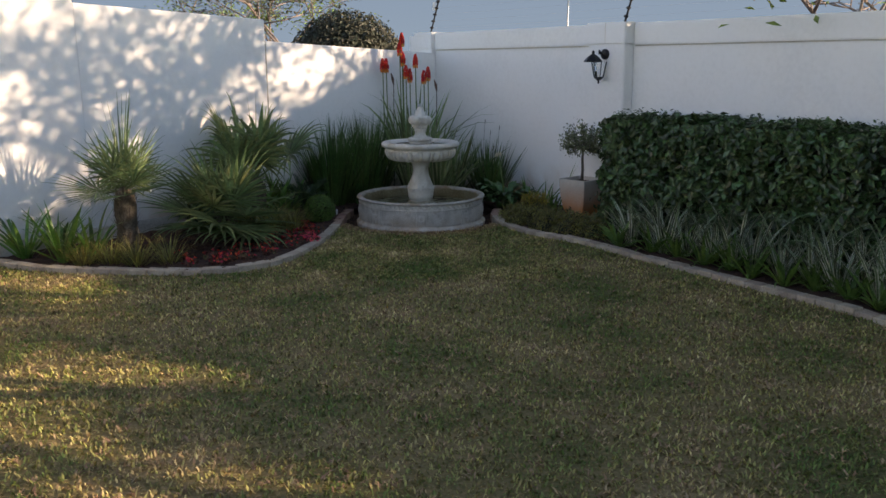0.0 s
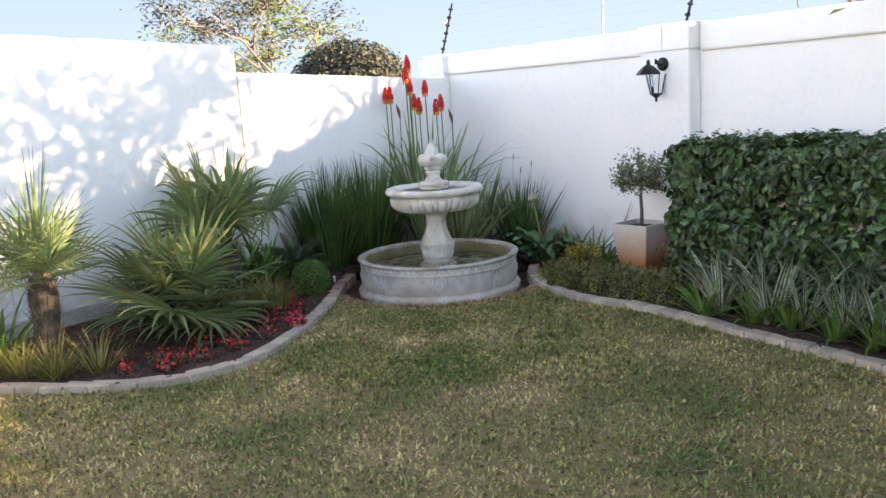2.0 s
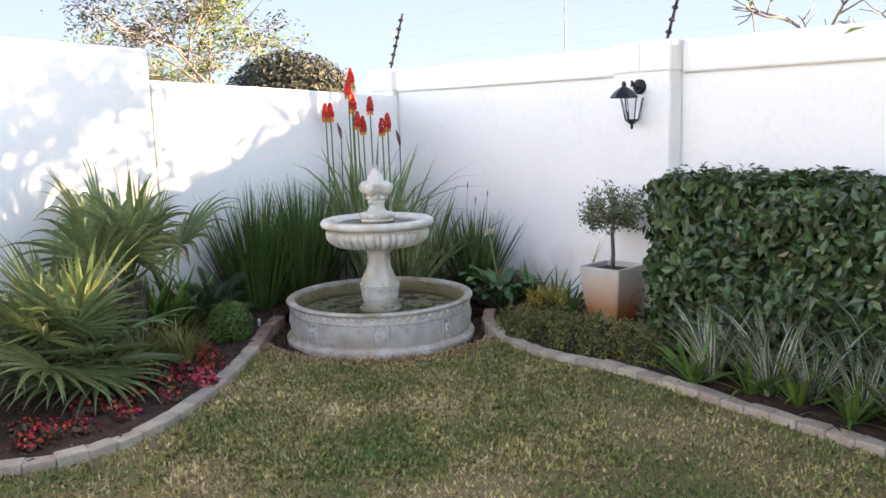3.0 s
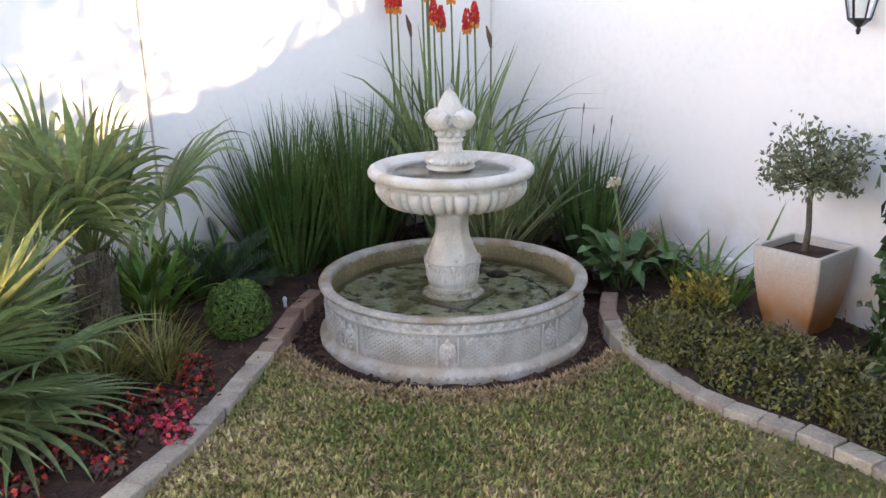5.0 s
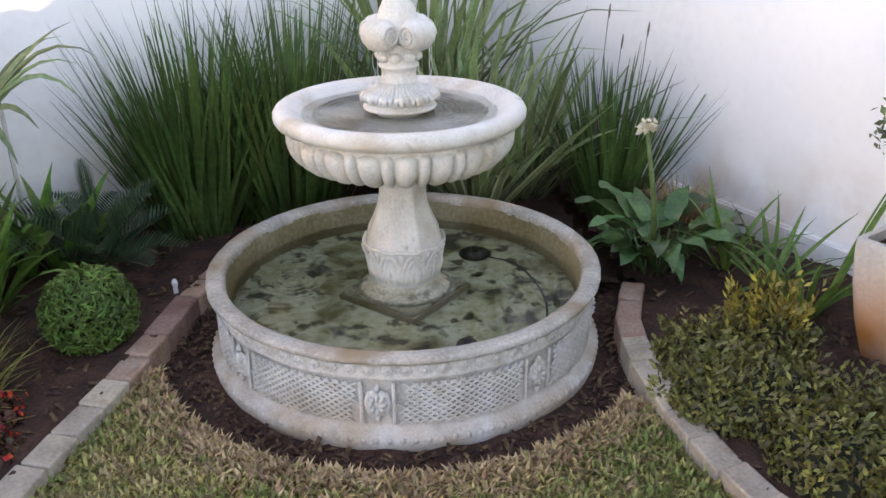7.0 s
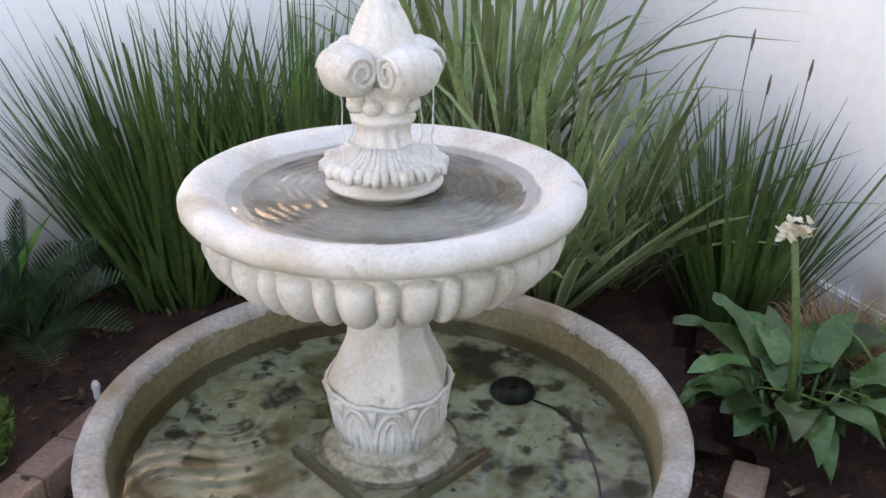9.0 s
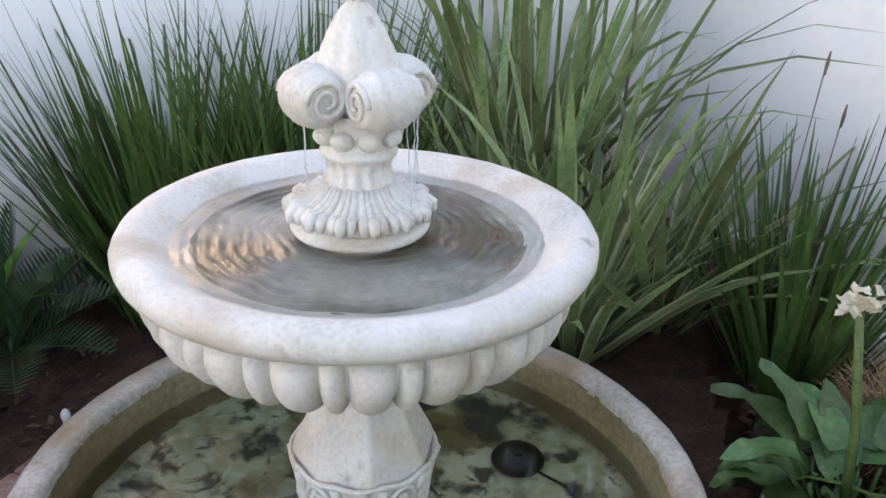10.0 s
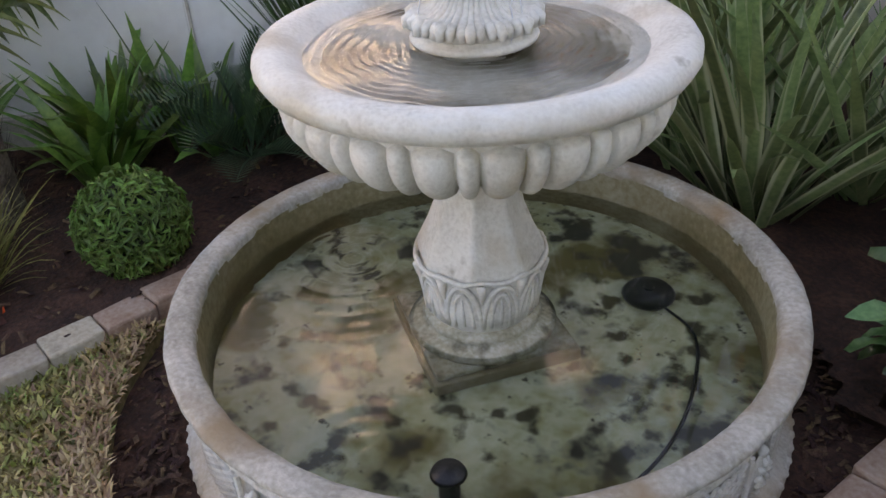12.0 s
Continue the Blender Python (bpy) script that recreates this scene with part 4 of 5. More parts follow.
# ---- electric fence posts on the pillars ----
for s, h, plate in ((-0.08, 0.55, True), (3.19, 0.5, False)):
    base = on_east(s, 0.02, 1.985)
    lean = (U * 0.16 + N * 0.20 + Vector((0, 0, 1))).normalized()
    post = thing("fence_post", Matrix.Translation(base), "slanting steel electric fence post with black insulators", "fence post", "electric fence posts")
    part("rod", mesh_of(*tube([(0, 0, 0), lean * h], [0.011, 0.011], 6), M_IRON), post)
    for k in range(6):
        p = lean * (0.06 + k * 0.085)
        part("insulator", mesh_of(*tube([p - N * 0.028, p - N * 0.01, p + N * 0.01, p + N * 0.018], [0.012, 0.017, 0.017, 0.01], 8), M_IRON), post)
    if plate:
        q = lean * 0.34 - U * 0.02
        part("warning_plate", bevelled([q + U * a - N * b + Vector((0, 0, c)) for a, b, c in ((-0.075, 0, -0.05), (0.02, 0, -0.05), (0.02, 0.006, -0.05), (-0.075, 0.006, -0.05), (-0.075, 0, 0.05), (0.02, 0, 0.05), (0.02, 0.006, 0.05), (-0.075, 0.006, 0.05))], [(3, 2, 1, 0), (4, 5, 6, 7), (0, 1, 5, 4), (1, 2, 6, 5), (2, 3, 7, 6), (3, 0, 4, 7)], M_PLASTIC, 0.001), post, "pale blank warning plate")
for k in range(6):
    lean = (U * 0.16 + N * 0.20 + Vector((0, 0, 1))).normalized()
    a, b = on_east(-0.08, 0.02, 1.985) + lean * (0.06 + k * 0.085) , on_east(3.19, 0.02, 1.985) + lean * (0.06 + k * 0.085)
    mid = a.lerp(b, 0.5) - Vector((0, 0, 0.01))
    tagged(new("fence_wire", mesh_of(*tube([a, mid, b, b + U * 6], [0.0007] * 4, 4), M_STEEL)), "thin strained steel fence wire above the wall", "wire", "electric fence wires")
tagged(new("aerial_pole", mesh_of(*tube([on_east(0.4, -2.0, -0.02), on_east(0.4, -2.0, 4.6)], [0.012, 0.01], 6), M_STEEL)), "thin grey steel pole standing behind the wall", "pole")
# sprinkler
spr = thing("sprinkler", Matrix.Translation((-1.179, 8.077, 0.0)), "small white plastic pop-up sprinkler beside the edging", "sprinkler")
part("riser", mesh_of(*tube([(0, 0, 0), (0, 0, 0.055)], [0.010, 0.009], 10), M_PLASTIC), spr)
part("nozzle", mesh_of(*tube([(0, 0, 0.055), (0, 0, 0.068), (0, 0, 0.078)], [0.012, 0.012, 0.006], 10), M_PLASTIC), spr)

# ---- garden edging ----


def edging(name, points, side, label, bricks):
    """A row of edging blocks along a curve; side: +1 puts the blocks on the curve's left."""
    owner = tagged(new(name), label, "edging", kind="structure")
    pts = spline(points, 0.142)
    shapes = []
    for k in range(6):
        r = random.Random(40 + k)
        h, w, ln = 0.105, 0.09, 0.1395
        c = [(-ln / 2, 0), (ln / 2, 0), (ln / 2, w), (-ln / 2, w)]
        c = [(x + r.uniform(-0.004, 0.004), y + r.uniform(-0.004, 0.004)) for x, y in c]
        v, f = prism(c, -0.06, 0.045, [0.043 + r.uniform(-0.005, 0.006) for _ in c])
        shapes.append([bevelled(v, f, M_KERB, 0.007, 2), bevelled(v, f, M_BRICK, 0.008, 2)])
    for k, (p, q) in enumerate(zip(pts, pts[1:])):
        way = (q - p).normalized()
        a = math.atan2(way.y, way.x)
        mid = (p + q) / 2
        m = Matrix.Translation(mid + Vector((0, 0, rng.uniform(-0.004, 0.004)))) @ Matrix.Rotation(a + rng.uniform(-0.03, 0.03), 4, "Z") @ Matrix.Diagonal((1, side, 1, 1))
        part("edging_block", shapes[rng.randrange(6)][1 if bricks(mid) else 0], owner, "", m)


edging("edging_west", LEFT_EDGE, 1, "curved row of weathered concrete edging blocks", lambda p: p.y > 7.45)
edging("edging_east", RIGHT_EDGE, 1, "curved row of weathered concrete edging blocks", lambda p: p.y > 7.9 )

# ---- plants ----


def strap_plant(name, at, count, length, width, lean, curve, mat, label, category, seed, group="", spread=0.05, seg=6, fold=0.25, turn=360, flat=False):
    """A tuft of long strap leaves, each leaf a part."""
    r = random.Random(seed)
    t = thing(name, Matrix.Translation(at), label, category, group)
    for k in range(count):
        ln = r.uniform(*length)
        me = mesh_of(*blade(ln, r.uniform(*width), r.uniform(*lean), r.uniform(*curve), seg, fold), mat, True)
        a = radians(turn) * (k + r.uniform(-0.4, 0.4)) / count
        q = r.uniform(0, spread)
        part("leaf", me, t, "", Matrix.Translation((q * math.cos(a), q * math.sin(a), r.uniform(-0.01, 0.0))) @ Matrix.Rotation(a, 4, "Z") @ Matrix.Rotation(r.uniform(-0.35, 0.35), 4, "X"))
    return t


def reed_clump(name, at, count, length, width, lean, curve, mat, label, category, seed, spread=(0.15, 0.15), turn=0.0):
    """A dense clump of countless thin blades in one mesh."""
    r = random.Random(seed)
    t = thing(name, Matrix.Translation(at) @ Matrix.Rotation(turn, 4, "Z"), label, category)
    hp = Heap()
    for k in range(count):
        a = r.uniform(0, 2 * math.pi)
        q = math.sqrt(r.random())
        x, y = spread[0] * q * math.cos(a), spread[1] * q * math.sin(a)
        le = lean[0] + (lean[1] - lean[0]) * q * r.uniform(0.5, 1.2)
        shape = blade(r.uniform(*length), r.uniform(*width), le, r.uniform(*curve), 5, 0.2, 0.3, 0.7)
        m = Matrix.Translation((x, y, -0.01)) @ Matrix.Rotation(a + r.uniform(-0.5, 0.5), 4, "Z")
        if length[1] > 0.5 and k % 4 == 0:
            part("leaf_blade", mesh_of(*shape, mat, True), t, "", m)
        else:
            hp.add(*shape, m)
    p = part("foliage", hp.mesh(mat, True), t)
    p["kind"] = "stuff"
    return t


def fan_frond(petiole, size, count, droop, seed, mat, down, slim=1.0):
    """A fan palm frond along +x: a stalk and its fan of leaflets, joined near the hub, split and hanging towards the tips."""
    r = random.Random(seed)
    stalk = Heap()
    stalk.add(*tube([(0, 0, 0), (petiole * 0.5, 0, 0.01), (petiole, 0, 0)], [0.012, 0.008, 0.006], 5))
    fan = Heap()
    half, seg = 128.0, 9
    for k in range(count):
        th = radians(-half + 2 * half * k / (count - 1) + r.uniform(-1.2, 1.2))
        ln = size * (0.80 + 0.20 * math.cos(th * 0.8)) * r.uniform(0.9, 1.12)
        pleat = 0.012 * (1 if k % 2 else -1)
        hang = droop * r.uniform(0.5, 1.5)
        way = Vector((math.cos(th), math.sin(th), 0.22 - 0.10 * (1 - math.cos(th)))).normalized()
        p = Vector((petiole, 0, 0))
        across = Vector((-math.sin(th), math.cos(th), 0))
        v, f = [], []
        for q in range(seg + 1):
            t = q / seg
            w = ln * min(t, 0.40) * math.sin(radians(half / count)) * 1.12 * slim
            if t > 0.40:
                w *= 1 - ((t - 0.40) / 0.60) ** 1.25
            w = max(w, 0.0009)
            side = (across - way * across.dot(way)).normalized()
            up = way.cross(side)
            v += [p - side * w + up * 0.25 * w, p - up * 0.25 * w, p + side * w + up * 0.25 * w]
            p = p + way * ln / seg
            way = (way + down * hang * max(0, t - 0.25) * 0.9).normalized()
        for q in range(seg):
            for i in (0, 1):
                f.append((3 * q + i, 3 * q + i + 1, 3 * q + 4 + i, 3 * q + 3 + i))
        fan.add(v, f)
    return stalk.mesh(M_STEM, True), fan.mesh(mat)


def fan_palm(at, trunk_h, trunk_r, fronds, label, seed, spikes=0, slim=1.0):
    """A young fan palm: a fibrous trunk and fronds given as (turn, lift, petiole, size, droop, dry)."""
    r = random.Random(seed)
    t = thing("fan_palm", Matrix.Translation(at), label, "palm", "young fan palms")
    v, f = [], []
    prof = [(1.05, 0), (1.0, 0.25), (0.95, 0.5), (1.02, 0.8), (0.8, 1.0), (0.3, 1.08)]
    n = 18
    for k, (q, z) in enumerate(prof):
        for i in range(n):
            a = 2 * math.pi * i / n
            v.append((trunk_r * q * (1 + 0.09 * r.uniform(-1, 1)) * math.cos(a), trunk_r * q * (1 + 0.09 * r.uniform(-1, 1)) * math.sin(a), z * trunk_h - 0.02))
    for k in range(len(prof) - 1):
        for i in range(n):
            j = (i + 1) % n
            f.append((k * n + i, k * n + j, (k + 1) * n + j, (k + 1) * n + i))
    trunk = part("trunk", mesh_of(v, f, M_FIBRE), t, "shaggy brown fibrous trunk")
    hp = Heap()
    for k in range(260):
        a, z = r.uniform(0, 6.28), r.uniform(0.1, 1.0) * trunk_h
        hp.add(*blade(r.uniform(0.05, 0.12), r.uniform(0.004, 0.012), r.uniform(5, 35), r.uniform(-30, 60), 2, 0.2), Matrix.Translation((trunk_r * 0.95 * math.cos(a), trunk_r * 0.95 * math.sin(a), z)) @ Matrix.Rotation(a, 4, "Z"))
    part("fibre", hp.mesh(M_FIBRE), trunk)
    for k, (turn, lift, pet, size, droop, dry) in enumerate(fronds):
        m = Matrix.Translation((0, 0, trunk_h * 0.97)) @ Matrix.Rotation(radians(turn), 4, "Z") @ Matrix.Rotation(radians(-lift), 4, "Y") @ Matrix.Rotation(r.uniform(-0.4, 0.4), 4, "X")
        st, fn = fan_frond(pet, size, r.randrange(19, 23), droop, seed * 50 + k, M_PALMDRY if dry else M_PALM, m.to_3x3().inverted() @ Vector((0, 0, -1)), slim)
        fr = part("frond_stalk", st, t, "", m)
        part("frond_fan", fn, fr)
    for k in range(spikes):
        part("spear_leaf", mesh_of(*blade(r.uniform(0.55, 0.85), 0.014, r.uniform(0, 16), r.uniform(-5, 15), 4), M_PALM), t, "", Matrix.Translation((0, 0, trunk_h)) @ Matrix.Rotation(r.uniform(0, 6.28), 4, "Z"))
    return t


r = random.Random(3)
fr = [(25 + 360 / 11 * k + r.uniform(-10, 10), (0, 28, 50, 66)[k % 4] + r.uniform(-8, 8), r.uniform(0.14, 0.22), r.uniform(0.32, 0.42), r.uniform(0.05, 0.4), False) for k in range(11)]
fr += [(-75, 58, 0.10, 0.34, 0.02, True), (-160, 5, 0.2, 0.4, 0.1, False)]
fan_palm((-2.68, 6.14, 0.0), 0.58, 0.085, fr, "young fan palm with stiff spiky fronds in the mulched bed", 3, 12, 0.62)
r = random.Random(4)
fr = [(105 + 230 / 8 * k + r.uniform(-12, 12), (5, 32, 58)[k % 3] + r.uniform(-8, 8), r.uniform(0.20, 0.32), r.uniform(0.44, 0.56), r.uniform(0.15, 0.6), k % 4 == 2) for k in range(9)]
fr += [(-62, 55, 0.22, 0.46, 0.1, True), (-28, -4, 0.36, 0.44, 0.25, False), (-50, 8, 0.40, 0.44, 0.2, False), (-100, 30, 0.26, 0.46, 0.15, True), (60, 66, 0.2, 0.42, 0.1, False), (5, 68, 0.2, 0.42, 0.1, False)]
fr += [(-42, -16, 0.34, 0.46, 0.5, False), (-80, -10, 0.32, 0.46, 0.4, False), (-112, -4, 0.36, 0.48, 0.5, False), (-10, 14, 0.34, 0.46, 0.5, False)]
fan_palm((-2.02, 6.78, 0.0), 0.24, 0.09, fr, "low spreading fan palm with broad pale green fronds", 4, 2, 0.85)
r = random.Random(6)
fr = [(120 + 300 / 7 * k + r.uniform(-10, 10), (38, 52, 66)[k % 3] + r.uniform(-6, 6), r.uniform(0.30, 0.42), r.uniform(0.46, 0.58), r.uniform(0.7, 1.5), k % 4 == 1) for k in range(7)]
fr += [(40, 55, 0.28, 0.44, 0.1, False), (-75, 50, 0.3, 0.46, 0.8, True), (-20, 64, 0.26, 0.42, 0.6, True), (190, 55, 0.4, 0.5, 0.25, True)]
fan_palm((-1.90, 7.52, 0.0), 0.48, 0.095, fr, "fan palm with drooping yellow-green fronds and shaggy trunk", 6, 2)

WEST_ANG = math.atan2(W.y, W.x)
reed_clump("reed_clump", (-1.30, 8.72, 0.02), 430, (0.6, 1.08), (0.013, 0.022), (2, 30), (-5, 26), M_REED, "dense clump of tall dark green reed-like grass by the wall", "ornamental grass", 21, (0.20, 0.16), 0.6)
reed_clump("reed_clump", (-0.95, 8.92, 0.02), 400, (0.6, 1.10), (0.013, 0.022), (2, 28), (-5, 26), M_REED, "dense clump of tall dark green reed-like grass by the wall", "ornamental grass", 22, (0.22, 0.20), 0.6)
reed_clump("reed_clump", (0.48, 9.08, 0.02), 200, (0.40, 0.80), (0.014, 0.024), (2, 30), (-5, 26), M_REED, "dark green upright grass clump against the white wall", "ornamental grass", 23, (0.16, 0.10), -0.9)
strap_plant("flax_plant", (-0.12, 8.98, 0.02), 84, (0.45, 1.08), (0.036, 0.056), (3, 44), (0, 62), M_FLAX, "large flax plant with arching striped strap leaves", "flax", 31, spread=0.12, seg=7)
strap_plant("flax_plant", (-0.42, 9.15, 0.02), 52, (0.6, 1.15), (0.036, 0.056), (3, 38), (0, 58), M_FLAX, "large flax plant with arching striped strap leaves", "flax", 32, spread=0.10, seg=7)
strap_plant("flax_plant", (0.10, 9.25, 0.02), 48, (0.45, 1.0), (0.034, 0.052), (5, 50), (5, 55), M_FLAX, "large flax plant with arching striped strap leaves", "flax", 33, spread=0.10, seg=7)

# red hot pokers
strap_plant("poker_plant", (-0.42, 9.58, 0.02), 80, (0.9, 1.55), (0.030, 0.048), (2, 26), (0, 100), M_FLAX, "tall poker plant with long narrow leaves in the wall corner", "poker plant", 36, spread=0.16, seg=7)


def poker(x, y, z, scale, seed):
    r = random.Random(seed)
    t = thing("poker_flower", Matrix.Translation((x, y, 0.0)), "tall poker flower spike, scarlet fading to orange below", "flower", "red poker flowers")
    part("stem", mesh_of(*tube([(0, 0, 0), (0.01, 0, z * 0.5), (0, 0, z + 0.10)], [0.009, 0.008, 0.006], 6), M_STEM), t)
    for nm, z0, z1, mt, k in (("upper_floret_mass", 0.03, 0.155, M_ALOE, 110), ("lower_floret_mass", 0.0, 0.032, M_ALOEY, 30)):
        hp = Heap()
        for i in range(k):
            a, q = r.uniform(0, 6.28), r.random()
            h = z + (z0 + (z1 - z0) * q) * scale
            rad = 0.03 * math.sin(math.pi * (0.25 + 0.7 * ((z0 + (z1 - z0) * q) / 0.17))) + 0.004
            p = Vector((rad * 0.5 * math.cos(a), rad * 0.5 * math.sin(a), h))
            e = Vector((rad * math.cos(a), rad * math.sin(a), h - 0.018))
            hp.add(*tube([p, e], [0.006, 0.0045], 5))
        part(nm, hp.mesh(mt), t)
    return t


for i, (x, y, z) in enumerate(((-0.545, 9.6, 1.80), (-0.57, 9.58, 1.69), (-0.775, 9.55, 1.50), (-0.735, 9.58, 1.50), (-0.385, 9.6, 1.55), (-0.235, 9.6, 1.40), (-0.285, 9.62, 1.36), (-0.50, 9.6, 1.42), (-0.455, 9.62, 1.38), (-0.535, 9.6, 1.57))):
    poker(x, y, z, 1.0, 70 + i)
for i, (x, y, z) in enumerate(((-0.66, 9.6, 1.36), (-0.14, 9.62, 1.28))):
    t = thing("seed_spike", Matrix.Translation((x, y, 0)), "withered brown flower spike", "flower")
    part("stem", mesh_of(*tube([(0, 0, 0), (0.01, 0, z)], [0.007, 0.005], 5), M_BARK), t)
    part("head", mesh_of(*tube([(0.01, 0, z - 0.02), (0.0, 0, z + 0.05), (-0.02, 0, z + 0.12)], [0.008, 0.018, 0.004], 6), M_REDLEAF), t)
# thin seed stalks by the wall
for i, (x, y, z) in enumerate(((0.436, 9.08, 0.93), (0.60, 9.05, 0.86), (0.5, 9.1, 0.8))):
    t = thing("grass_seed_stalk", Matrix.Translation((x - 0.03, y, 0)), "thin dark grass stalk with a small seed head", "grass stalk")
    part("stalk", mesh_of(*tube([(0, 0, 0), (0.01, 0, z * 0.6), (0.03, 0, z)], [0.003, 0.0025, 0.002], 4), M_BARK), t)
    part("seed_head", mesh_of(*tube([(0.03, 0, z - 0.03), (0.032, 0, z), (0.034, 0, z + 0.03)], [0.003, 0.005, 0.002], 5), M_BARK), t)


def broad_leaf(length, width, lean, curve, wave, r):
    """A broad arrow-shaped leaf on a stalk."""
    v, f = [], []
    seg, x, z = 8, 0.0, 0.0
    stalk = []
    for k in range(5):
        a = radians(lean * 0.4)
        stalk.append((x, 0, z))
        x += math.sin(a) * length * 0.11
        z += math.cos(a) * length * 0.11
    for k in range(seg + 1):
        s = k / seg
        a = radians(lean + curve * s)
        w = width * 0.5 * math.sin(math.pi * min(1, 0.16 + 0.84 * s) ** 0.8) + 0.001
        wv = wave * math.sin(s * 9 + r.uniform(-1, 1))
        v += [(x - 0.25 * w * math.cos(a), -w, z + 0.25 * w * math.sin(a) + wv), (x, 0, z), (x - 0.25 * w * math.cos(a), w, z + 0.25 * w * math.sin(a) - wv)]
        x += math.sin(a) * length * 0.6 / seg
        z += math.cos(a) * length * 0.6 / seg
    for k in range(seg):
        for i in (0, 1):
            f.append((3 * k + i, 3 * k + i + 1, 3 * k + 4 + i, 3 * k + 3 + i))
    k0 = len(v)
    tv, tf = tube(stalk, [0.005] * 5, 5)
    return v + tv, f + [tuple(i + k0 for i in q) for q in tf]


r = random.Random(8)
calla = thing("calla_plant", Matrix.Translation((0.64, 8.47, 0.02)), "glossy dark green broad-leaved lily beside the fountain", "lily plant")
for k in range(40):
    a = 2.4 * k
    q = r.uniform(0.0, 0.09)
    part("leaf", mesh_of(*broad_leaf(r.uniform(0.20, 0.38), r.uniform(0.065, 0.105), r.uniform(25, 90), r.uniform(30, 85), 0.012, r), M_CALLA, True), calla, "", Matrix.Translation((q * math.cos(a), q * math.sin(a), 0)) @ Matrix.Rotation(a, 4, "Z"))
part("flower_stalk", mesh_of(*tube([(0, 0, 0), (-0.03, -0.02, 0.3), (-0.085, -0.075, 0.585)], [0.012, 0.010, 0.008], 8), M_STEM, True), calla)
hp = Heap()
for k in range(46):
    p = Vector((-0.085 + r.gauss(0, 0.02), -0.075 + r.gauss(0, 0.016), 0.60 + r.gauss(0, 0.012)))
    hp.add(*leaf_quad(p, (0, -0.3, 1), r.uniform(0.022, 0.04), r, 0.8))
part("faded_flower", hp.mesh(M_CREAM), calla, "withered cream flower head")
straw = thing("straw_tuft", Matrix.Translation((0.76, 8.80, 0.0)), "mound of dry tan straw-like grass", "dry grass")
hp = Heap()
for k in range(700):
    a, q = r.uniform(0, 6.28), math.sqrt(r.random())
    hp.add(*blade(r.uniform(0.08, 0.2), 0.005, r.uniform(20, 75), r.uniform(10, 80), 3, 0.2), Matrix.Translation((0.12 * q * math.cos(a), 0.12 * q * math.sin(a), 0.17 * (1 - q * q))) @ Matrix.Rotation(a + r.uniform(-1, 1), 4, "Z"))
part("stalk_mass", hp.mesh(M_STRAW), straw)["kind"] = "stuff"
for i, (x, y) in enumerate(((1.05, 8.33), (1.12, 8.12), (0.92, 8.50))):
    strap_plant("day_lily", (x, y, 0.02), 18, (0.25, 0.46), (0.016, 0.026), (15, 65), (20, 80), M_BALL, "light green arching lily leaves at the foot of the wall", "lily plant", 90 + i, spread=0.03)
strap_plant("day_lily", (1.16, 8.13, 0.02), 3, (0.55, 0.66), (0.022, 0.03), (14, 24), (0, 14), M_BALL, "single long lily leaves beside the pot", "lily plant", 95, spread=0.02, turn=30)

# clivia and dark fern against the west wall
for i, (x, y, n) in enumerate(((-1.92, 7.98, 48), (-1.78, 7.84, 30), (-2.30, 7.55, 26), (-1.72, 8.22, 18))):
    strap_plant("clivia_plant", (x, y, 0.02), n, (0.32, 0.52), (0.04, 0.058), (8, 55), (15, 70), M_BROAD, "leafy green clivia with broad strap leaves", "clivia", 100 + i, "clivia plants", spread=0.05)
strap_plant("clivia_plant", (-1.80, 8.14, 0.02), 3, (0.50, 0.58), (0.045, 0.055), (4, 14), (0, 18), M_BROAD, "upright green clivia leaves before the wall", "clivia", 108, spread=0.03)


def fern(at, count, length, seed, label):
    """A low cycad-like plant: feather fronds of narrow leaflets."""
    r = random.Random(seed)
    t = thing("cycad_plant", Matrix.Translation(at), label, "cycad")
    for k in range(count):
        a = 2 * math.pi * (k + r.uniform(-0.3, 0.3)) / count
        ln, le, cu = length * r.uniform(0.8, 1.1), r.uniform(25, 70), r.uniform(10, 50)
        hp = Heap()
        pts, x, z = [], 0.0, 0.0
        for s in range(21):
            an = radians(le + cu * (s / 20) ** 2)
            pts.append((Vector((x, 0, z)), an))
            x += math.sin(an) * ln / 20
            z += math.cos(an) * ln / 20
        hp.add(*tube([p for p, _ in pts], [0.004 - 0.003 * s / 20 for s in range(21)], 4))
        for s in range(3, 21):
            p, an = pts[s]
            for sd in (-1, 1):
                ll = ln * 0.30 * math.sin(math.pi * (0.12 + 0.86 * s / 21))
                m = Matrix.Translation(p) @ Matrix.Rotation(sd * radians(62), 4, "Z") @ Matrix.Rotation(an - radians(18), 4, "Y")
                hp.add(*blade(ll, 0.012, 0, 12, 2, 0.2), m)
        part("frond", hp.mesh(M_DARKLEAF), t, "", Matrix.Rotation(a, 4, "Z"))


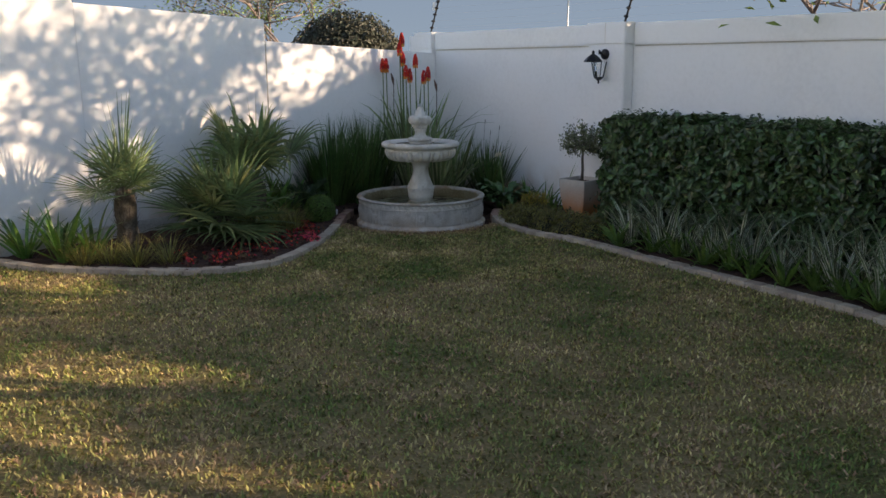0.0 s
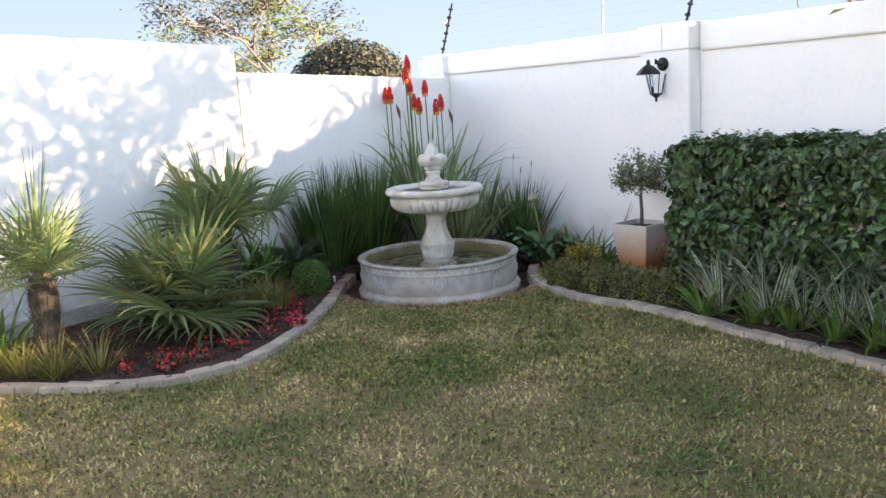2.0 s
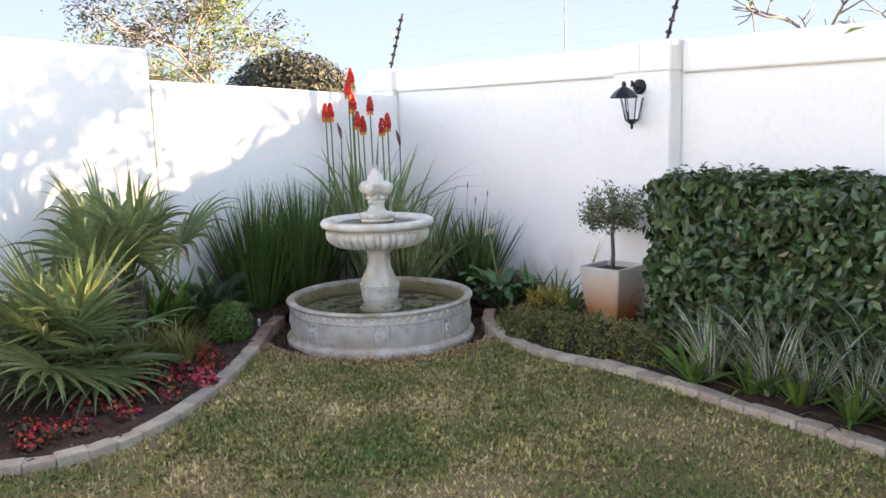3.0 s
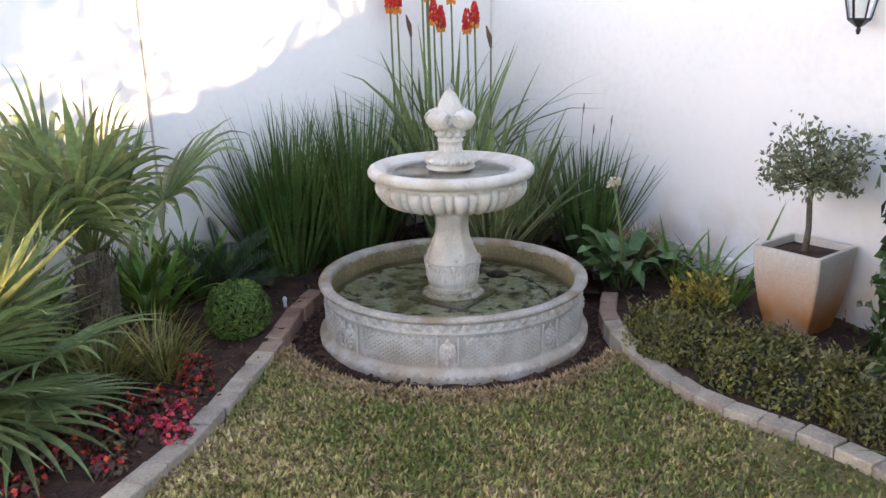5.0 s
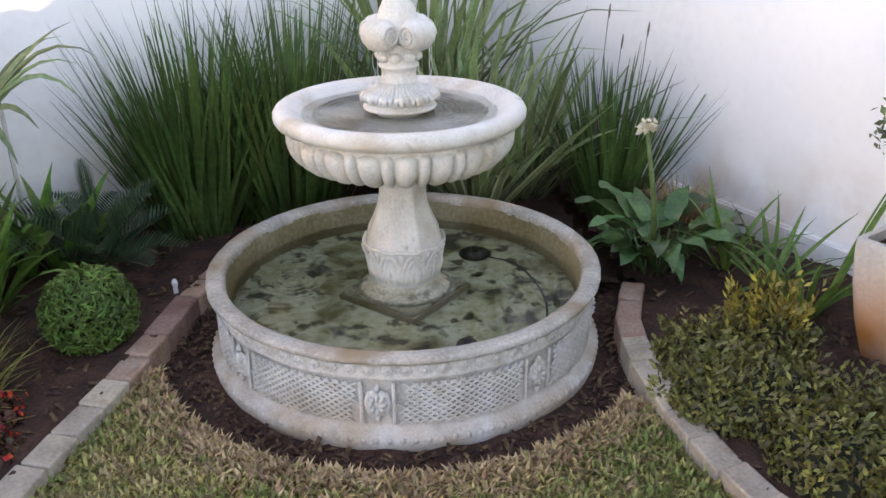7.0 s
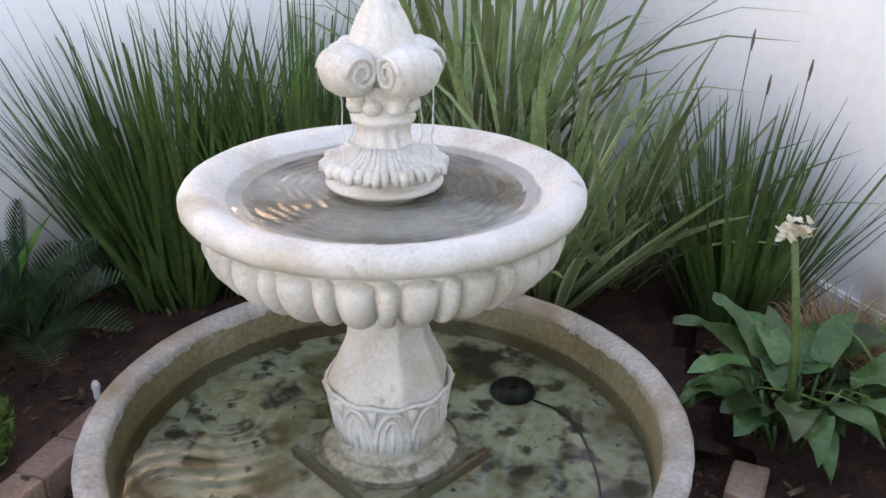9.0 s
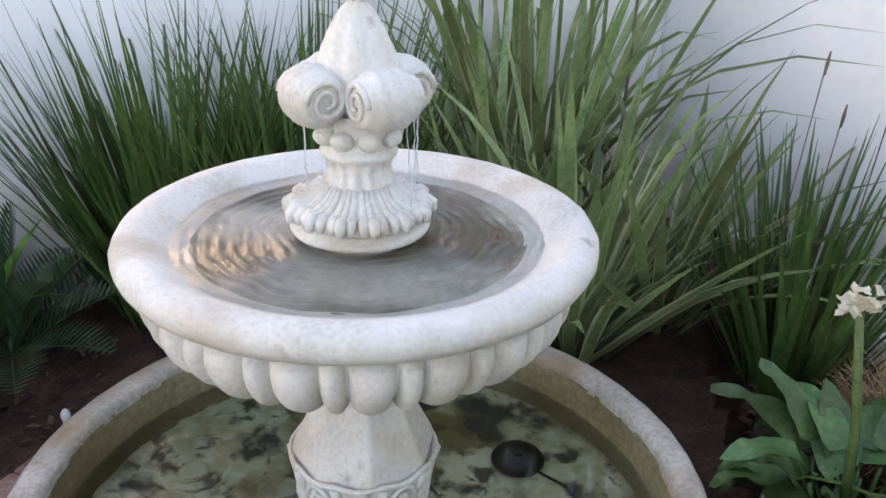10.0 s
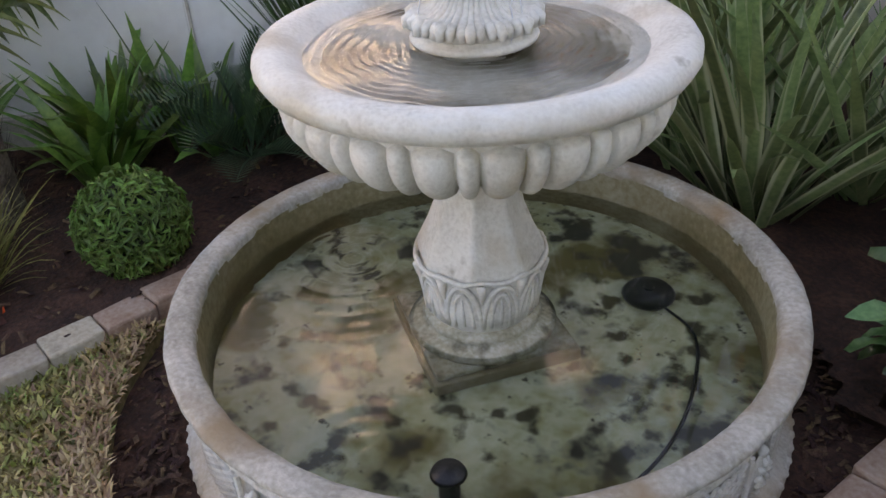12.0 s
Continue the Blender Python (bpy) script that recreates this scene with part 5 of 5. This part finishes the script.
fern((-1.56, 8.26, 0.04), 18, 0.42, 111, "low dark green cycad with stiff feathery fronds")
fern((-2.35, 7.25, 0.04), 16, 0.5, 112, "low dark green cycad with stiff feathery fronds")
for i, (x, y, n) in enumerate(((-3.50, 6.02, 26), (-3.15, 5.92, 30), (-2.95, 6.05, 22), (-3.30, 6.30, 20))):
    strap_plant("agapanthus_plant", (x, y, 0.02), n, (0.35, 0.58), (0.024, 0.036), (8, 55), (15, 75), M_BROAD, "dark green agapanthus with arching strap leaves", "agapanthus", 120 + i, "agapanthus plants", spread=0.06)
for i, (x, y, n) in enumerate(((-1.74, 7.18, 170), (-1.56, 7.32, 150), (-1.95, 7.18, 120), (-1.46, 7.20, 110), (-1.66, 7.02, 110), (-2.92, 5.80, 110), (-2.48, 5.78, 120), (-2.25, 5.86, 80), (-2.70, 5.82, 90))):
    reed_clump("sedge_tuft", (x, y, 0.02), n, (0.16, 0.34), (0.005, 0.009), (8, 55), (10, 70), M_SEDGE, "olive and bronze sedge tuft in the mulch", "sedge", 130 + i, (0.07, 0.07))


def leafy_mound(name, at, rad, count, size, mat, label, category, seed, core=True, group="", ratio=0.5, lift=0.0):
    """A rounded shrub of many small leaves over a core coloured dark for inner shade."""
    r = random.Random(seed)
    t = thing(name, Matrix.Translation(at), label, category, group)
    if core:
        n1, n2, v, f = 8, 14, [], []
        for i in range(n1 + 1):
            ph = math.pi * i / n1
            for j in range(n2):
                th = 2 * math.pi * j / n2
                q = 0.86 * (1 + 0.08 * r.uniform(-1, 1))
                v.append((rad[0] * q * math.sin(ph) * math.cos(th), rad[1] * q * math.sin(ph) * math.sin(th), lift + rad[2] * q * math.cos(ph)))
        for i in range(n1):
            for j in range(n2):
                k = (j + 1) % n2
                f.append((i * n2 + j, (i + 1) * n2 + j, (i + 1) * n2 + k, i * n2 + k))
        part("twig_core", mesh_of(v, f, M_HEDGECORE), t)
    hp = Heap()
    for k in range(count):
        d = Vector((r.gauss(0, 1), r.gauss(0, 1), r.gauss(0, 1))).normalized()
        q = r.uniform(0.86, 1.06)
        p = Vector((d.x * rad[0] * q, d.y * rad[1] * q, lift + d.z * rad[2] * q))
        if p.z + at[2] > 0.02:
            hp.add(*leaf_quad(p, d, r.uniform(*size), r, ratio))
    part("foliage", hp.mesh(mat), t)["kind"] = "stuff"
    return t


leafy_mound("ball_shrub", (-1.30, 7.69, 0.02), (0.15, 0.15, 0.145), 4200, (0.018, 0.042), M_BALL, "clipped round bright green ball shrub beside the edging", "shrub", 140, ratio=0.3, lift=0.125)


def begonia(x, y, rad, reds, mat, seed):
    r = random.Random(seed)
    pink = mat is M_PINK
    t = thing("begonia_plant", Matrix.Translation((x, y, 0.02)), "low bedding begonia with bright pink blooms" if pink else "low bedding begonia with red blooms and bronze leaves", "begonia", "bedding begonias")
    hp, lf = Heap(), Heap()
    for k in range(130):
        d = Vector((r.gauss(0, 1), r.gauss(0, 1), abs(r.gauss(0, 0.8)))).normalized()
        p = Vector((d.x * rad, d.y * rad, d.z * rad * 0.8)) * r.uniform(0.5, 1.0)
        lf.add(*leaf_quad(p, d, r.uniform(0.022, 0.04), r, 0.75))
    for k in range(reds):
        d = Vector((r.gauss(0, 1), r.gauss(0, 1), abs(r.gauss(0, 1)) + 0.2)).normalized()
        p = Vector((d.x * rad, d.y * rad, d.z * rad * 0.9 + 0.01)) * r.uniform(0.85, 1.1)
        for j in range(3):
            hp.add(*leaf_quad(p + Vector((r.gauss(0, 0.007), r.gauss(0, 0.007), r.gauss(0, 0.004))), d, r.uniform(0.014, 0.026), r, 0.8))
    part("foliage", lf.mesh(M_REDLEAF), t)["kind"] = "stuff"
    part("bloom_mass", hp.mesh(mat), t)["kind"] = "stuff"


r = random.Random(9)
for i, (x, y, q, n) in enumerate(((-1.36, 7.22, 0.09, 26), (-1.28, 7.08, 0.08, 16), (-1.40, 6.92, 0.08, 14), (-1.52, 6.82, 0.09, 16), (-1.30, 6.93, 0.07, 12), (-1.42, 6.62, 0.08, 14), (-1.56, 6.50, 0.09, 14), (-1.60, 6.30, 0.08, 12), (-1.50, 6.16, 0.07, 12), (-1.66, 6.00, 0.08, 16), (-1.84, 5.85, 0.08, 18), (-1.95, 6.02, 0.08, 10), (-2.06, 5.80, 0.07, 14), (-1.75, 6.30, 0.09, 10), (-1.80, 5.98, 0.07, 10), (-2.18, 5.95, 0.08, 8), (-1.66, 6.72, 0.09, 10), (-1.36, 6.45, 0.07, 10))):
    begonia(x, y, q, n, M_RED, 150 + i)
for i, (x, y, q, n) in enumerate(((-1.27, 6.78, 0.075, 34), (-1.20, 6.66, 0.06, 24), (-1.34, 6.72, 0.06, 14))):
    begonia(x, y, q, n, M_PINK, 180 + i)

# ---- east bed: low golden hedge, striped lilies, tall clipped hedge ----
for i, (x, y, a, b, c) in enumerate(((0.72, 7.72, 0.15, 0.2, 0.13), (0.86, 7.52, 0.2, 0.2, 0.16), (0.90, 7.80, 0.16, 0.14, 0.20), (1.00, 7.28, 0.2, 0.19, 0.15), (1.12, 7.42, 0.15, 0.14, 0.13), (1.18, 7.08, 0.2, 0.19, 0.14), (1.32, 7.16, 0.16, 0.15, 0.13), (1.36, 6.88, 0.18, 0.18, 0.14), (0.70, 7.50, 0.12, 0.14, 0.12))):
    leafy_mound("golden_shrub", (x, y, 0.0), (a, b, c), 2600, (0.016, 0.032), M_PRIVET, "low clipped golden-green shrub inside the edging", "shrub", 200 + i, group="golden shrubs", ratio=0.5, lift=0.02)
r = random.Random(44)
for shrub in [o for o in bpy.data.objects if o.name.split(".")[0] == "golden_shrub"]:
    hp = Heap()
    for k in range(90):
        a, q = r.uniform(0, 6.28), math.sqrt(r.random())
        base = Vector((0.17 * q * math.cos(a), 0.17 * q * math.sin(a), 0.15 * math.sqrt(max(0, 1 - 0.75 * q * q)) - 0.01))
        lean = Vector((math.cos(a) * q * 0.6 + r.gauss(0, 0.2), math.sin(a) * q * 0.6 + r.gauss(0, 0.2), 1)).normalized()
        h = r.uniform(0.03, 0.075)
        for j in range(6):
            p = base + lean * h * j / 5
            d = (lean * 0.6 + Vector((r.gauss(0, 1), r.gauss(0, 1), 0.2)).normalized()).normalized()
            sd = d.orthogonal().normalized()
            ln = r.uniform(0.018, 0.034)
            hp.add([p, p + d * ln * 0.5 + sd * ln * 0.2, p + d * ln, p + d * ln * 0.5 - sd * ln * 0.2], [(0, 1, 2, 3)])
    part("shoot_growth", hp.mesh(M_PRIVET), shrub)["kind"] = "stuff"
tuft = thing("golden_tuft", Matrix.Translation((0.90, 7.82, 0.0)), "upright yellow-orange leafed shrub at the pot", "shrub")
hp = Heap()
for k in range(60):
    a, q = r.uniform(0, 6.28), math.sqrt(r.random())
    base = Vector((0.10 * q * math.cos(a), 0.08 * q * math.sin(a), 0.10))
    lean = Vector((math.cos(a) * q * 0.5, math.sin(a) * q * 0.5, 1)).normalized()
    h = r.uniform(0.10, 0.20)
    for j in range(16):
        p = base + lean * h * j / 15
        d = (lean * 0.9 + Vector((r.gauss(0, 1), r.gauss(0, 1), 0.2)).normalized()).normalized()
        sd = d.orthogonal().normalized()
        ln = r.uniform(0.022, 0.042)
        hp.add([p, p + d * ln * 0.5 + sd * ln * 0.18, p + d * ln, p + d * ln * 0.5 - sd * ln * 0.18], [(0, 1, 2, 3)])
part("foliage", hp.mesh(M_GOLD), tuft)["kind"] = "stuff"
part("stem", mesh_of(*tube([(0, 0, 0), (0.005, 0, 0.12)], [0.012, 0.008], 6), M_BARK), tuft)
r = random.Random(12)
SP = strap_plant("striped_lily", (1.62, 6.45, 0.02), 22, (0.40, 0.66), (0.018, 0.028), (4, 40), (30, 110), M_SPIDER, "variegated silvery striped strap-leaf plant along the edging", "striped lily", 220, "striped lilies", spread=0.05)
SP2 = strap_plant("striped_lily", (1.82, 6.18, 0.02), 22, (0.40, 0.70), (0.018, 0.028), (4, 40), (30, 110), M_SPIDER, "variegated silvery striped strap-leaf plant along the edging", "striped lily", 221, "striped lilies", spread=0.05)
GA = strap_plant("green_lily", (1.50, 6.42, 0.02), 22, (0.24, 0.42), (0.022, 0.034), (15, 65), (25, 85), M_BALL, "fresh green strap-leaf lily at the edging", "lily plant", 222, "green lilies", spread=0.04)
for k in range(13):
    base = Vector((1.66, 6.62, 0.02)).lerp(Vector((3.15, 4.35, 0.02)), k / 12)
    for row in range(2):
        p = base + Vector((0.10, 0.06, 0)) * (row * 2.2) + Vector((r.uniform(-0.06, 0.06), r.uniform(-0.06, 0.06), 0))
        s = r.uniform(0.85, 1.15)
        c = copy_thing(SP if r.random() < 0.5 else SP2, Matrix.Translation(p) @ Matrix.Rotation(r.uniform(0, 6.28), 4, "Z"))
        c.scale = (s, s, s)
for k in range(9):
    p = Vector((1.72, 6.14, 0.02)).lerp(Vector((2.80, 4.50, 0.02)), k / 8) + Vector((r.uniform(-0.02, 0.08), r.uniform(-0.02, 0.08), 0))
    copy_thing(GA, Matrix.Translation(p) @ Matrix.Rotation(r.uniform(0, 6.28), 4, "Z"))

hedge = thing("clipped_hedge", Matrix.Translation(on_east(5.6, 0.45, 0)), "tall clipped dark green hedge with glossy leaves", "hedge")
H0, H1, F0, F1, HT = 3.66, 9.5, 0.74, 0.10, 1.07
# solid block, coloured dark as the shade inside the hedge
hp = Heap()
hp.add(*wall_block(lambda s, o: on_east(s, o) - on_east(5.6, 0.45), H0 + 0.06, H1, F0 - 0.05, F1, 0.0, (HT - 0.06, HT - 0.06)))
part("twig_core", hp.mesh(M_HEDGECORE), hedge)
lv = Heap()
r = random.Random(14)
for k in range(26000):
    kind = r.random()
    s = H0 + (6.2 - H0) * r.random() ** 1.15 if r.random() < 0.85 else r.uniform(6.2, H1)
    if kind < 0.62:
        p, out = on_east(s, F0 + r.gauss(0, 0.06), r.uniform(0.05, HT)), -N
        p = p - N * 0.09 * noise.noise((p.x * 4, p.y * 4, p.z * 5)) * 1.9
    elif kind < 0.86:
        p, out = on_east(s, r.uniform(F1, F0), HT + r.gauss(0, 0.022) + 0.02 * math.sin(s * 6)), Vector((0, 0, 1))
    else:
        p, out = on_east(H0 + r.gauss(0, 0.07), r.uniform(F1, F0), r.uniform(0.05, HT)), -U
    lv.add(*leaf_quad(p - on_east(5.6, 0.45), out, r.uniform(0.045, 0.095), r, 0.55))
for k in range(260):
    s = r.uniform(H0, 7)
    p = on_east(s, r.uniform(0.2, F0), HT)
    h = r.uniform(0.03, 0.10)
    for j in range(7):
        lv.add(*leaf_quad(p + Vector((r.gauss(0, 0.012), r.gauss(0, 0.012), h * j / 6)) - on_east(5.6, 0.45), (0, 0, 1), r.uniform(0.03, 0.05), r, 0.45))
part("foliage", lv.mesh(M_HEDGE), hedge)["kind"] = "stuff"

# ---- trees beyond the walls ----


def tree(at, height, reach, depth, leaves, size, leaf_mat, bark_mat, label, seed, flat=0.6, first=0.35, cluster=0.12, tilt=0.55, name="tree"):
    """A tapered trunk that forks again and again, with loose clusters of leaves on the outer twigs."""
    r = random.Random(seed)
    t = thing(name, Matrix.Translation(at), label, "tree")
    wood, lf, tips = Heap(), Heap(), []

    def grow(p, way, ln, rad, level):
        mid = p + way * ln * 0.5 + Vector((r.gauss(0, 1), r.gauss(0, 1), r.gauss(0, 0.5))) * ln * 0.06
        e = p + way * ln
        wood.add(*tube([p, mid, e], [rad, rad * 0.85, rad * 0.68], 6 if level > 1 else 4))
        if level <= 1:
            tips.append((mid, e))
        if level == 0:
            return
        for k in range(3 if level > 1 else 4):
            side = Vector((r.gauss(0, 1), r.gauss(0, 1), r.gauss(0, flat))).normalized()
            w = (way * (1 - tilt * 0.4) + side * tilt * r.uniform(0.8, 1.4)).normalized()
            grow(e if k else mid.lerp(e, 0.6), w, ln * r.uniform(0.62, 0.82), rad * 0.62, level - 1)

    grow(Vector((0, 0, -0.05)), Vector((0.03, 0.02, 1)).normalized(), height * first, reach, depth)
    part("trunk", wood.mesh(bark_mat, True), t)
    if leaves:
        for a, b in tips:
            for k in range(leaves):
                p = a.lerp(b, r.uniform(0.2, 1.15)) + Vector((r.gauss(0, 1), r.gauss(0, 1), r.gauss(0, 0.7))) * cluster
                lf.add(*leaf_quad(p, (0, 0, 1), r.uniform(*size), r, 0.4))
        part("crown", lf.mesh(leaf_mat), t)["kind"] = "stuff"
    return t


tree((-4.6, 21.0, 0), 5.0, 0.055, 4, 20, (0.08, 0.17), M_FAR, M_TWIG, "feathery green thorn tree beyond the white wall", 301, 0.35, 0.36, 0.16, 0.75)
tree((-3.6, 18.5, 0), 4.9, 0.05, 4, 22, (0.07, 0.14), M_FARDARK, M_TWIG, "leafy dark green tree beyond the white wall", 302, 0.4, 0.36, 0.14, 0.7)
tree((-7.2, 22.0, 0), 5.0, 0.055, 4, 11, (0.08, 0.16), M_FAR, M_TWIG, "sparse yellowing thorn tree beyond the white wall", 303, 0.3, 0.36, 0.16, 0.8)
tree((9.6, 20.5, 0), 5.4, 0.12, 4, 0, (0.1, 0.1), M_FAR, M_TWIG, "bare branching winter tree beyond the boundary wall", 304, 0.35, 0.36, 0.1, 0.8)
# unseen trees that dapple the west wall; the last three added to shade the lawn
for k, (x, y) in enumerate(((4.7, 6.1), (5.2, 8.0), (5.4, 4.2), (4.6, 7.1), (5.8, 9.0), (6.0, 5.2), (5.6, 2.6), (6.2, 1.0), (5.6, -0.8))):
    tree((x, y, 0), 4.6 + 0.1 * k, 0.09, 4, 34 if y < 3 or y > 7.5 else 22, (0.08, 0.17), M_FAR, M_TWIG, "unseen thinly leaved tree outside the boundary wall, casting dappled shade", 305 + k, 0.5, 0.40, 0.17, 0.7)
# unseen shrubs, added to block low sun from the lawn's left side
for k, (x, y) in enumerate(((6.9, 3.5), (7.4, 2.3), (7.8, 1.1), (8.0, -0.2))):
    leafy_mound("loose_shrub", (x, y, 0.0), (0.6, 0.8, 1.35), 2600, (0.09, 0.17), M_FAR, "unseen loose leafy shrub added outside the boundary wall to shade the lawn", "shrub", 320 + k, lift=1.3)
leafy_mound("domed_shrub", (-1.75, 14.2, 0.0), (0.92, 0.7, 0.75), 9000, (0.05, 0.09), M_FARDARK, "dark clipped dome of a shrub behind the white wall", "shrub", 310, lift=1.70)
part("trunk", mesh_of(*tube([(0, 0, 0), (0, 0, 1.3)], [0.09, 0.08], 8), M_BARK), bpy.data.objects["domed_shrub"])

# ---- mulch chips ----
r = random.Random(15)
chips = Heap()
for k in range(9000):
    which = west_bed if k % 2 else east_bed
    x, y = (r.uniform(-3.4, -0.9), r.uniform(5.5, 9.6)) if k % 2 else (r.uniform(0.3, 2.6), r.uniform(5.0, 9.8))
    if k % 5 == 0:
        a, q = r.uniform(0, 6.28), r.uniform(0.69, 0.83)
        x, y = FOUNTAIN.x + q * math.cos(a), FOUNTAIN.y + q * math.sin(a)
    elif not inside(x, y, which):
        continue
    s = r.uniform(0.006, 0.022)
    z = 0.035 if k % 5 else -0.036
    m = Matrix.Translation((x, y, z + r.uniform(-0.008, 0.008))) @ Euler((r.uniform(-0.6, 0.6), r.uniform(-0.6, 0.6), r.uniform(0, 6.28))).to_matrix().to_4x4()
    chips.add([(-s, -s * 0.4, 0), (s, -s * 0.3, 0), (s * 0.8, s * 0.4, 0), (-s * 0.9, s * 0.3, 0), (0, 0, s * 0.35)], [(0, 1, 4), (1, 2, 4), (2, 3, 4), (3, 0, 4)], m)
tagged(new("mulch_chips", chips.mesh(M_CHIP)), "loose dark bark mulch chips on the beds", "mulch", kind="stuff")

# ---- lawn grass ----
g = np.random.default_rng(4)
poly = np.array(lawn_outline)


def on_lawn(xy):
    keep = np.zeros(len(xy), bool)
    for (ax, ay), (bx, by) in zip(poly, np.roll(poly, 1, axis=0)):
        if ay != by:
            keep ^= ((ay > xy[:, 1]) != (by > xy[:, 1])) & (xy[:, 0] < (bx - ax) * (xy[:, 1] - ay) / (by - ay) + ax)
    return xy[keep]


def turf(name, xy, length, lean, mat, label):
    """Short blades of grass standing at the given places."""
    n = len(xy)
    ang, ln, wd = g.uniform(0, 2 * np.pi, n), g.uniform(*length, n), g.uniform(0.003, 0.006, n)
    tip = g.uniform(*lean, n)
    d = np.column_stack([np.cos(ang), np.sin(ang), np.zeros(n)])
    sd = np.column_stack([-np.sin(ang), np.cos(ang), np.zeros(n)])
    p0 = np.column_stack([xy, np.full(n, -0.002)])
    p1 = p0 + d * (ln * 0.5 * np.sin(tip * 0.6))[:, None] + np.array([0, 0, 1]) * (ln * 0.5 * np.cos(tip * 0.6))[:, None]
    p2 = p1 + d * (ln * 0.5 * np.sin(tip))[:, None] + np.array([0, 0, 1]) * (ln * 0.5 * np.cos(tip))[:, None]
    half = sd * wd[:, None]
    allv = np.stack([p0 - half * 0.7, p0 + half * 0.7, p1 + half, p1 - half, p2], 1).reshape(-1, 3)
    i0 = np.arange(n) * 5
    loops = np.column_stack([i0, i0 + 1, i0 + 2, i0 + 3, i0 + 3, i0 + 2, i0 + 4]).ravel()
    me = bpy.data.meshes.new("mesh")
    me.vertices.add(len(allv))
    me.vertices.foreach_set("co", allv.ravel())
    me.loops.add(len(loops))
    me.loops.foreach_set("vertex_index", loops.astype(np.int32))
    me.polygons.add(2 * n)
    starts = np.column_stack([np.arange(n) * 7, np.arange(n) * 7 + 4]).ravel()
    me.polygons.foreach_set("loop_start", starts.astype(np.int32))
    me.update(calc_edges=True)
    me.validate()
    me.materials.append(mat)
    return tagged(new(name, me), label, "grass", kind="stuff")


places = on_lawn(np.concatenate([np.column_stack([g.uniform(-4.6, 3.3, 190000), g.uniform(1.2, 7.6, 190000)]), np.column_stack([g.uniform(-1.2, 0.9, 45000), g.uniform(5.4, 7.6, 45000)])]))
turf("lawn_grass", places, (0.012, 0.036), (0.4, 1.5), M_GRASS, "short coarse lawn grass, green mixed with dry straw blades")
turn, far = g.uniform(radians(200), radians(340), 5200), 0.83 + np.abs(g.normal(0, 0.06, 5200))
rim = on_lawn(np.column_stack([FOUNTAIN.x + far * np.cos(turn), FOUNTAIN.y + far * np.sin(turn)]))
turf("dry_turf_edge", rim, (0.02, 0.05), (0.6, 1.6), M_STRAW, "dried tan grass fringe round the fountain's soil ring")
centres = on_lawn(np.column_stack([g.uniform(-4.0, 3.2, 2600), g.uniform(1.5, 7.4, 2600)]))
flecks = on_lawn(np.repeat(centres, 7, axis=0) + g.normal(0, 0.014, (len(centres) * 7, 2)))
turf("dead_grass_flecks", flecks, (0.02, 0.045), (1.0, 1.7), M_STRAW, "scattered dead straw-coloured tufts in the lawn")
